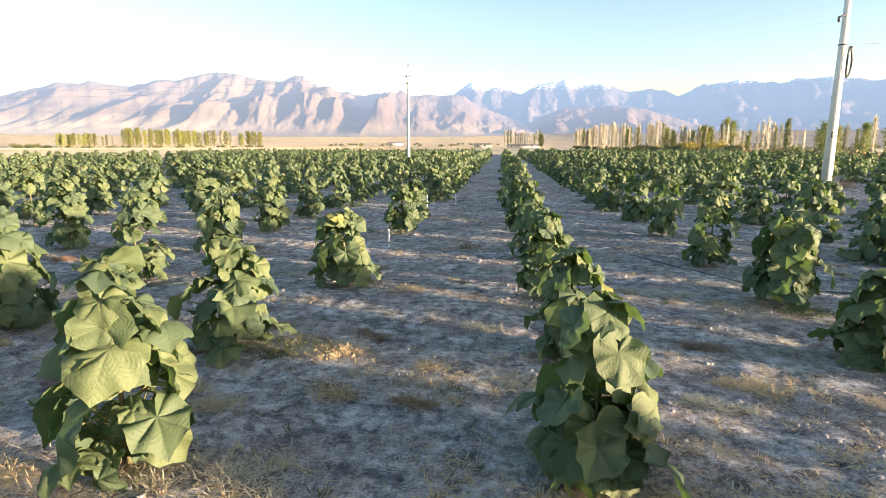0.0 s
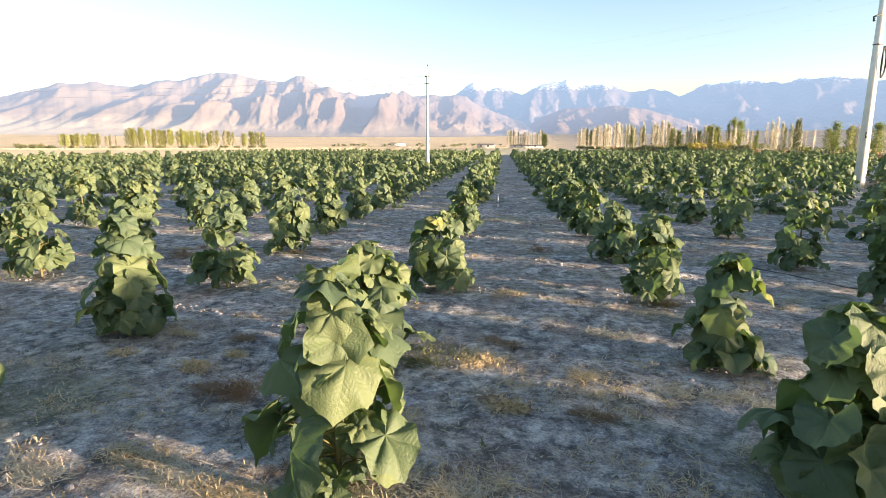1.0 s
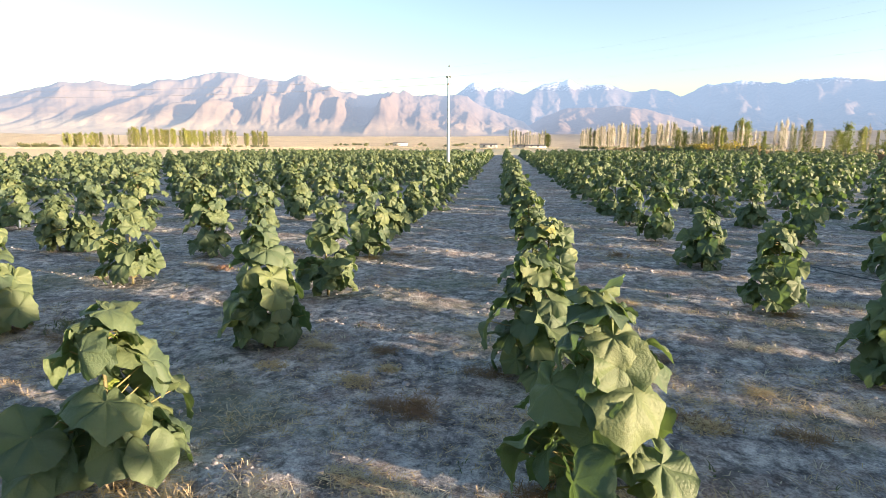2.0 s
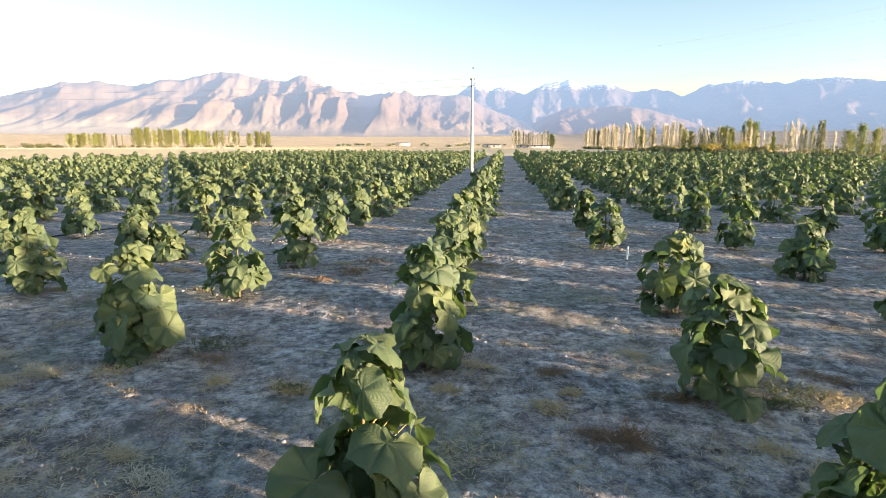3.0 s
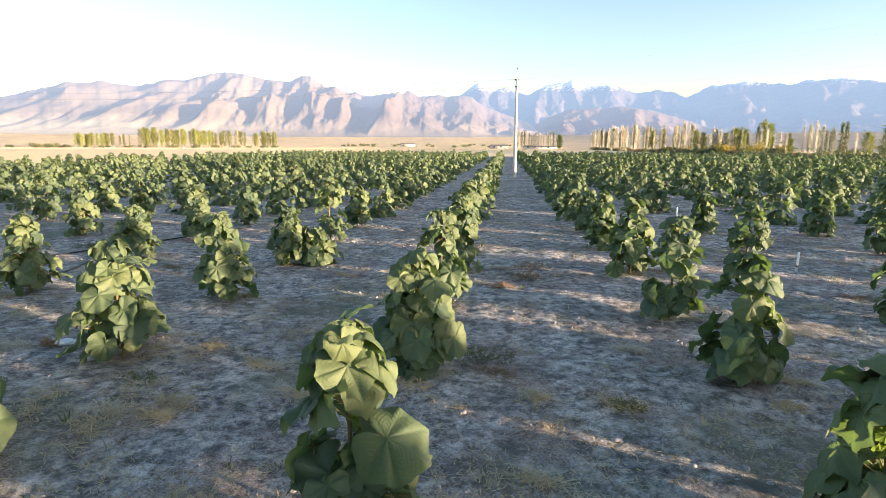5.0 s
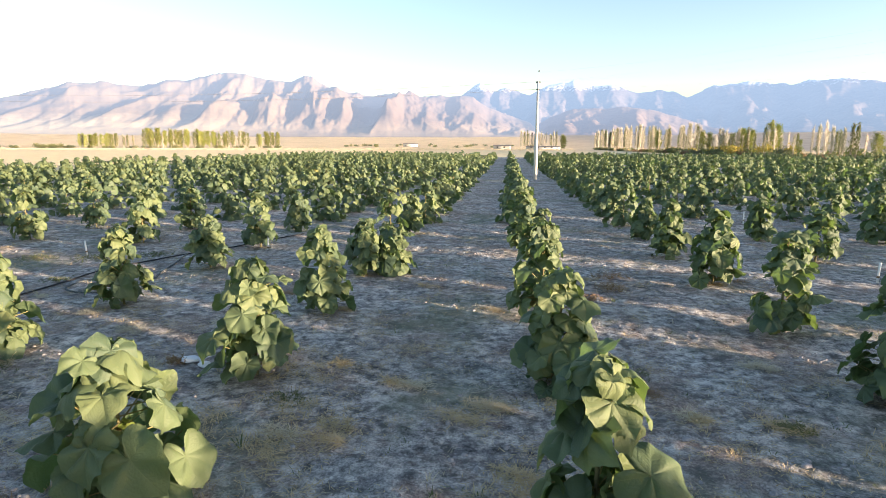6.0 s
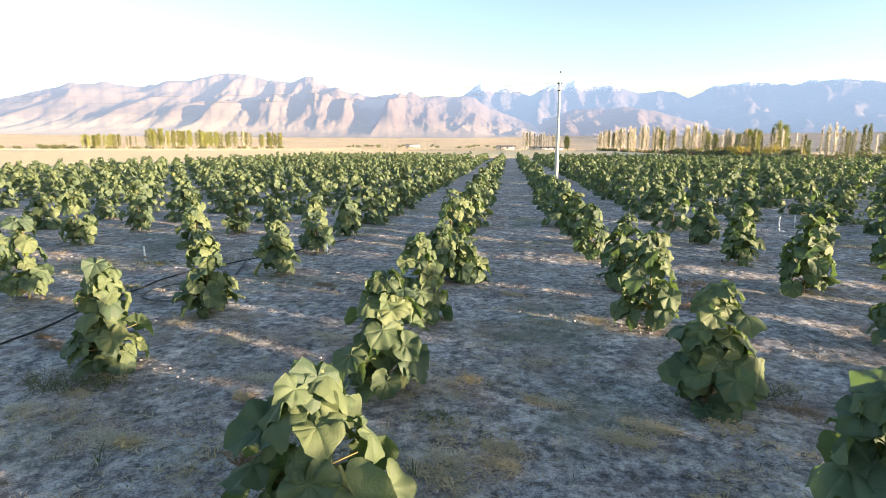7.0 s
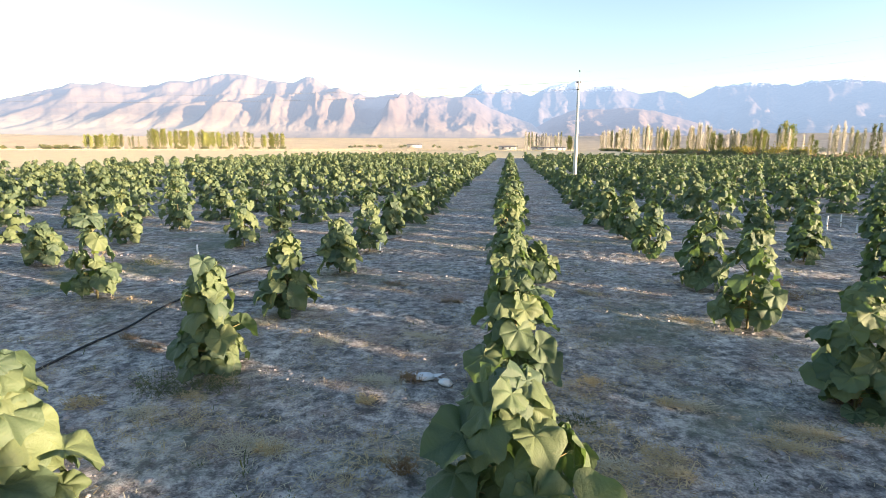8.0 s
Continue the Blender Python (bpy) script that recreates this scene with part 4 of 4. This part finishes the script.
for k, (x, y, r) in enumerate([(-1.31, 4.27, 0.24), (-3.06, 5.07, 0.25), (-3.63, 4.21, 0.2), (-3.9, 4.3, 0.16)]):
    straw_mat(x, y, r, M_RUST, "trodden mat of reddish-brown dry weed on soil", 750 + k)
rng = random.Random(88)
for k in range(64):
    y = 2.8 + 9 * rng.random() ** 1.3
    mat, label = rng.choice(((M_STRAW, "low drift of yellow straw on soil"), (M_STRAW, "low drift of yellow straw on soil"), (M_RUST, "low drift of reddish dry weed on soil"), (M_CHAFF, "low drift of bleached straw on soil")))
    straw_mat(rng.uniform(-14 - 0.8 * y, 2 + 0.6 * y), y, rng.uniform(0.12, 0.32), mat, label, 800 + k)

# brush heaped at the foot of the thick pole
weed_clump(16.75, 29.3, 0.62, 0.75, M_RUST, "brush_pile", "heap of dry reddish brush at the pole's foot", 99, 220)

def stone(soup, rng, x, y, s, flat=0.5):
    """A rounded lump half sunk in the soil."""
    c = Vector((x, y, ground_height(x, y)))
    turn, rx, ry = rng.uniform(0, 1.2), s * rng.uniform(0.7, 1.35), s * rng.uniform(0.6, 1.1)
    low = [c + Vector((rx * rng.uniform(0.85, 1.15) * math.cos(1.05 * i + turn), ry * rng.uniform(0.85, 1.15) * math.sin(1.05 * i + turn), -0.2 * s)) for i in range(6)]
    high = [c + Vector((0.72 * (p.x - c.x), 0.72 * (p.y - c.y), flat * s * rng.uniform(0.7, 1.1))) for p in low]
    soup.add(low + high + [c + Vector((0.1 * rx, 0, flat * s * 1.2))], [(i, (i + 1) % 6, 6 + (i + 1) % 6, 6 + i) for i in range(6)] + [(6 + i, 6 + (i + 1) % 6, 12) for i in range(6)])


rng = random.Random(31)
pebbles = Soup()
for k in range(240):
    y = 2 + 20 * rng.random() ** 1.8
    x = rng.uniform(-16 - y * 0.9, 4 + y * 0.7)
    s = 0.006 + 0.020 * rng.random() ** 4
    stone(pebbles, rng, x, y, s, 0.3)
for k in range(16):
    cy = 2.5 + 13 * rng.random() ** 1.5
    cx = rng.uniform(-15 - cy * 0.85, 3 + cy * 0.7)
    for _ in range(rng.randint(6, 20)):
        u = rng.gauss(0, 0.30)
        x, y = cx + u, cy - 0.2 * u + rng.gauss(0, 0.09)
        s = 0.006 + 0.018 * rng.random() ** 3
        stone(pebbles, rng, x, y, s, 0.3)
tagged(new("pebbles", pebbles.mesh("pebbles", M_STONE)), "small pale pebbles scattered over soil", "stones", kind="stuff")


rng = random.Random(37)
clods = Soup()
made = 0
while made < 11000:
    y = 1.6 + 17 * rng.random() ** 1.5
    x = rng.uniform(-16 - y * 0.9, 4 + y * 0.7)
    if patchy(x, y, 0.8, 22.0) < rng.uniform(-0.35, 0.5):
        continue
    made += 1
    s = 0.010 + 0.030 * rng.random() ** 3
    stone(clods, rng, x, y, s, 0.5)
tagged(new("soil_clods", clods.mesh("soil_clods", M_CLOD)), "small dry clods of grey soil", "soil", kind="stuff")


# ---- stubble beside the field ----
rng = random.Random(61)
stubble = Soup()
for k in range(30000):
    x = -55 - 130 * rng.random() ** 1.5
    y = 14 + 330 * rng.random() ** 1.3
    if x < -60 - y * 0.9:
        continue
    tuft(stubble, rng, x, y, 5, rng.uniform(0.04, 0.10), 1.8, 0.03)
steppe = Soup()
for k in range(28000):
    a, d = radians(rng.uniform(-52, 6)), 330 + 1250 * rng.random() ** 1.2
    x, y = d * math.sin(a) - 6, d * math.cos(a)
    if y < 250 or (x > 40 and y < 430) or abs((x + 312) * 129 - (y - 352) * 103) < 700 and y < 490:
        continue
    tuft(steppe, rng, x, y, 3, rng.uniform(0.2, 0.5), 1.4, 0.22)
tagged(new("steppe_grass", steppe.mesh("steppe_grass", M_STUBBLE, False)), "dry pale grass over the distant plain", "grass", kind="stuff")
tagged(new("stubble", stubble.mesh("stubble", M_STUBBLE, False)), "pale golden dry stubble beside the sapling field", "stubble", kind="stuff")


# ---- poplars, shrubs and the shed beyond the field ----
def poplar(height, width, leaf_mat, bark, leaves, limbs, seed, leaf=0.42, bare=0.0, clear=0.05):
    """A column-shaped poplar: a tapered trunk, steep limbs and a crown of many small leaf clumps with gaps."""
    rng = random.Random(seed)
    root = new("poplar_tree")
    wood, crown = Soup(), Soup()
    wood.tube((0, 0, -0.3), (0.05, 0, height * 0.45), height * 0.013, height * 0.009, 6)
    wood.tube((0.05, 0, height * 0.45), (0, 0.04, height), height * 0.009, 0.012, 5)
    ends = []
    for i in range(limbs):
        f = clear + (0.85 - clear) * i / limbs
        a = 2.4 * i + rng.uniform(-0.4, 0.4)
        z0 = height * f
        reach = width * math.sin(math.pi * min(1.0, 0.80 * f + 0.24)) * rng.uniform(0.5, 1.05)
        z1 = min(height * rng.uniform(0.86, 1.0), z0 + height * rng.uniform(0.14, 0.36))
        a0, a1 = Vector((0, 0, z0)), Vector((reach * math.cos(a), reach * math.sin(a), z1))
        wood.tube(a0, a1, height * 0.0035, 0.012, 3)
        ends.append((a0, a1))
        if bare:
            for _ in range(3):
                p = a0.lerp(a1, rng.uniform(0.2, 0.95))
                wood.tube(p, p + Vector((rng.uniform(-0.3, 0.3) * width, rng.uniform(-0.3, 0.3) * width, height * rng.uniform(0.06, 0.14))), 0.03, 0.01, 3)
    for _ in range(leaves):
        a0, a1 = rng.choice(ends)
        p = a0.lerp(a1, rng.uniform(0.25, 1.08)) + Vector((rng.gauss(0, 0.16), rng.gauss(0, 0.16), rng.gauss(0, 0.09))) * width
        u = Vector((rng.uniform(-1, 1), rng.uniform(-1, 1), rng.uniform(-1, 1))).normalized()
        v = u.orthogonal().normalized()
        s = leaf * rng.uniform(0.5, 1.2)
        crown.add([p - u * s * 0.5, p + v * s * 0.35, p + u * s * 0.6, p - v * s * 0.4], [(0, 1, 2, 3)])
    trunk = new("trunk", wood.mesh("trunk", bark))
    top = new("crown", crown.mesh("crown", leaf_mat, False))
    trunk.parent = top.parent = root
    return root


def plant_trees(kinds, spots):
    """Sets out trees: spots of (x, y, kind, height); each kind is built once and then copied."""
    made = {}
    for i, (x, y, kind, height) in enumerate(spots):
        spec = kinds[kind]
        variant = (kind, i % 3)
        m = Matrix.LocRotScale((x, y, ground_height(x, y)), Euler((0, 0, i * 1.7)), Vector((1, 1, 1)) * (height / 10.0))
        if variant not in made:
            made[variant] = poplar(10.0, spec[0], spec[1], spec[2], spec[3], spec[4], 70 + 7 * len(made), spec[7], spec[8], 0.05 if spec[8] else 0.04)
            tagged(made[variant], spec[5], "tree", "poplar rows")
        copy_thing(made[variant], m)
    for root in made.values():
        for o in (*root.children, root):
            bpy.data.objects.remove(o)


KINDS = {
    "green": (1.55, M_POP_GREEN, M_BARK, 1100, 46, "green column-shaped poplar with dense foliage", 0, 0.39, 0.0),
    "dark": (0.72, M_POP_DARK, M_BARK, 600, 44, "dark green slender poplar tree", 0, 0.36, 0.0),
    "yellow": (1.75, M_POP_YELLOW, M_BARK, 1150, 44, "yellow autumn poplar in a row", 0, 0.42, 0.0),
    "pale": (0.85, M_POP_PALE, M_PALE_BARK, 560, 44, "pale thinning autumn poplar in a row", 0, 0.22, 1.0),
    "bare": (0.7, M_POP_PALE, M_PALE_BARK, 140, 40, "nearly bare poplar with upright pale branches", 0, 0.20, 1.0),
    "broad": (2.0, M_POP_GREEN, M_BARK, 2000, 46, "broad leafy green tree beside the poplars", 0, 0.34, 0.0),
}
rng = random.Random(41)
spots = []
# the row beyond the stubble
for i in range(112):
    f = i / 111
    x, y = -312 + 103 * f + rng.uniform(-2, 2), 352 + 129 * f + rng.uniform(-2, 2)
    if f < 0.09:
        continue
    elif f < 0.22:
        kind, h = rng.choice(("yellow", "yellow", "yellow", "green")), rng.uniform(9, 11)
    elif f < 0.29:
        kind, h = rng.choice(("dark", "pale")), rng.uniform(8, 10.5)
    elif f < 0.33:
        continue
    elif f < 0.56:
        kind, h = rng.choice(("green", "green", "dark", "yellow", "pale")), rng.uniform(12.5, 15.5)
    elif f < 0.66:
        kind, h = rng.choice(("yellow", "yellow", "green")), rng.uniform(11, 14)
    elif f < 0.88:
        if rng.random() < 0.45:
            continue
        kind, h = rng.choice(("green", "pale", "green")), rng.uniform(11.5, 14.5)
    else:
        kind, h = rng.choice(("green", "green", "yellow", "dark")), rng.uniform(11, 14.5)
    spots.append((x, y, kind, h))
# the long row along the field's other side
for i in range(64):
    f = i / 63
    spots.append((54 + rng.uniform(-3.5, 3.5) + 1 * f, 420 - 135 * f + rng.uniform(-4, 4), rng.choice(("pale", "pale", "pale", "bare", "bare", "dark")), rng.uniform(10.0, 14.0)))
for i in range(54):
    f = i / 53
    spots.append((56 + rng.uniform(-3, 4) + 3 * f, 284 - 70 * f + rng.uniform(-3, 3), rng.choice(("pale", "pale", "bare", "dark", "pale", "bare", "pale", "green")), rng.uniform(6.5, 12)))
for i in range(34):
    f = i / 33
    spots.append((59 + rng.uniform(-2, 3), 212 - 42 * f, rng.choice(("pale", "green", "bare", "pale", "bare", "pale")), rng.uniform(4.5, 8.5)))
spots += [(61.2, 164, "green", 9.6), (62.0, 162, "green", 8.9), (60.3, 165.5, "dark", 8.6), (64.0, 190, "broad", 8.5), (66.0, 198, "broad", 8.0)]
for x, y, kind, h in ((57, 152, "bare", 8.5), (58, 147, "bare", 7.0), (56.5, 141, "pale", 6.5), (55.5, 136, "green", 5.2), (55, 130, "bare", 8.2), (54.3, 126, "pale", 8.6), (54, 123, "bare", 9.2),
                      (53.2, 119, "pale", 8.0), (52.4, 116, "dark", 6.8), (51.0, 111, "pale", 7.2), (49.6, 106, "dark", 8.2), (47.6, 101, "dark", 7.6), (66, 127, "broad", 7.0), (68, 129, "green", 6.0),
                      (49, 93, "green", 7.0), (50, 91, "green", 6.0), (52, 88, "broad", 6.5), (49.5, 82, "pale", 7.2), (50.5, 80, "green", 7.0), (51, 76, "broad", 6.0)):
    spots.append((x, y, kind, 0.84 * h))
for i in range(8):
    spots.append((59 + rng.uniform(-2, 6), 200 - 34 * i / 7 + rng.uniform(-2, 2), rng.choice(("broad", "green", "dark")), rng.uniform(5.5, 8.5)))
for i in range(26):
    f = i / 25
    spots.append((58 + rng.uniform(-3, 7), 182 - 84 * f + rng.uniform(-2, 2), rng.choice(("pale", "bare", "bare", "pale", "dark")), rng.uniform(4.5, 8.0) * (1 - 0.25 * f)))
# beyond the end of the rows
spots += [(24, 352, "broad", 9.0), (23, 354, "green", 9.5)]
for i in range(16):
    spots.append((2 + 34 * i / 15 + rng.uniform(-1, 1), 560 + rng.uniform(-8, 8), rng.choice(("pale", "bare", "dark", "pale")), rng.uniform(13, 18)))
plant_trees(KINDS, spots)


def shrub(x, y, r, tall, mat, label, seed):
    rng = random.Random(seed)
    root = tagged(new("shrub"), label, "shrub", "shrubs")
    root.location = (x, y, ground_height(x, y))
    wood, crown = Soup(), Soup()
    for i in range(14):
        a, q = rng.uniform(0, 6.28), r * math.sqrt(rng.random())
        top = Vector((q * math.cos(a), q * math.sin(a), tall * rng.uniform(0.55, 1.0) * (1 - 0.35 * q / r)))
        wood.tube((0.3 * q * math.cos(a), 0.3 * q * math.sin(a), -0.05), top, 0.05, 0.01, 3)
        for _ in range(34):
            p = top * rng.uniform(0.45, 1.05) + Vector((rng.gauss(0, 0.2), rng.gauss(0, 0.2), rng.gauss(0, 0.15))) * r
            p.z = max(p.z, 0.05)
            u = Vector((rng.uniform(-1, 1), rng.uniform(-1, 1), rng.uniform(-1, 1))).normalized() * rng.uniform(0.12, 0.30)
            v = u.orthogonal() * 0.6
            crown.add([p - u, p + v, p + u, p - v], [(0, 1, 2, 3)])
    a, b = new("wood", wood.mesh("wood", M_BARK)), new("crown", crown.mesh("crown", mat, False))
    a.parent = b.parent = root


rng = random.Random(51)
for i in range(10):
    shrub(54 + rng.uniform(-3, 5), 205 - 62 * i / 9, rng.uniform(1.6, 2.6), rng.uniform(2.0, 3.8), M_POP_GOLD, "golden autumn shrub under the poplars", 200 + i)
for i in range(96):
    f = i / 95
    shrub(52 + rng.uniform(-4, 7), 415 - 320 * f + rng.uniform(-4, 4), rng.uniform(1.4, 2.6), rng.uniform(0.7, 2.3) * (1 - 0.45 * f), rng.choice((M_POP_DARK, M_POP_PALE, M_RUST, M_POP_PALE, M_WEED, M_STRAW)), "olive undergrowth at the foot of the poplars", 400 + i)
for i in range(54):
    f = i / 53
    shrub(57 + rng.uniform(-4, 8), 235 - 145 * f + rng.uniform(-3, 3), rng.uniform(1.4, 2.6), rng.uniform(1.5, 3.4) * (1 - 0.35 * f), rng.choice((M_POP_DARK, M_POP_GREEN, M_POP_PALE, M_WEED)), "olive green hedge bush between the poplars", 600 + i)
for i in range(26):
    shrub(49 + rng.uniform(-2, 5), 60 + 75 * i / 25, rng.uniform(0.8, 1.8), rng.uniform(0.5, 1.3), rng.choice((M_RUST, M_STRAW, M_RUST, M_POP_PALE, M_WEED)), "dry brownish shrub along the field margin", 240 + i)
for i in range(40):
    f = i / 39
    shrub(-345 + 140 * f + rng.uniform(-6, 6), 322 + 158 * f + rng.uniform(-8, 4), rng.uniform(1.5, 3.5), rng.uniform(1.2, 2.6), rng.choice((M_POP_DARK, M_WEED, M_POP_PALE)), "low dry shrub at the foot of the poplars", 280 + i)
for i in range(70):
    shrub(rng.uniform(75, 420), rng.uniform(230, 620), rng.uniform(2, 5), rng.uniform(1.5, 4.5), rng.choice((M_POP_DARK, M_WEED, M_POP_PALE, M_RUST)), "olive scrub on the far plain", 500 + i)
for i in range(5):
    shrub(-326 + 2.5 * i, 352 + 2 * i, 2.6, rng.uniform(3.0, 4.5), M_POP_DARK, "dark rounded bush beyond the stubble", 330 + i)
for i in range(30):
    shrub(rng.uniform(-200, 20), rng.uniform(560, 760), rng.uniform(2, 4), rng.uniform(1.8, 3.2), rng.choice((M_POP_DARK, M_WEED)), "dark scrub bush on the plain", 340 + i)


def shed(x, y, w, d, h, spin, label):
    root = tagged(new("shed"), label, "building", "farm buildings")
    root.matrix_basis = pose(x, y, ground_height(x, y), 0, 0, spin)
    part("wall", box_bm(w, d, h, 1, 0.03), M_WALL, root)
    bm = bmesh.new()
    pts = [(-w / 2 - 0.4, -d / 2 - 0.4, h), (w / 2 + 0.4, -d / 2 - 0.4, h), (w / 2 + 0.4, d / 2 + 0.4, h), (-w / 2 - 0.4, d / 2 + 0.4, h), (-w / 2 - 0.4, 0, h + 0.9), (w / 2 + 0.4, 0, h + 0.9)]
    v = [bm.verts.new(p) for p in pts]
    for f in ((0, 1, 5, 4), (2, 3, 4, 5), (0, 4, 3), (1, 2, 5), (3, 2, 1, 0)):
        bm.faces.new([v[i] for i in f])
    part("roof", bm, M_ROOF, root, smooth=False)
    for k in range(int(w // 5)):
        win = part("window", box_bm(1.3, 0.12, 1.0, 1, 0.02), M_STEEL, root)
        win.location = (-w / 2 + 3 + 5 * k, -d / 2 - 0.03, 1.1)
        sill = part("sill", box_bm(1.5, 0.22, 0.08, 1, 0.01), M_CONCRETE, win)
        sill.location = (0, -0.06, -0.08)


shed(16, 430, 24, 7, 1.7, 4, "long low whitewashed farm shed with a dark roof")
shed(-14, 420, 12, 6, 2.4, -6, "small whitewashed farm building on the plain")
shed(-120, 640, 16, 7, 3.0, 8, "small pale farm building on the far plain")
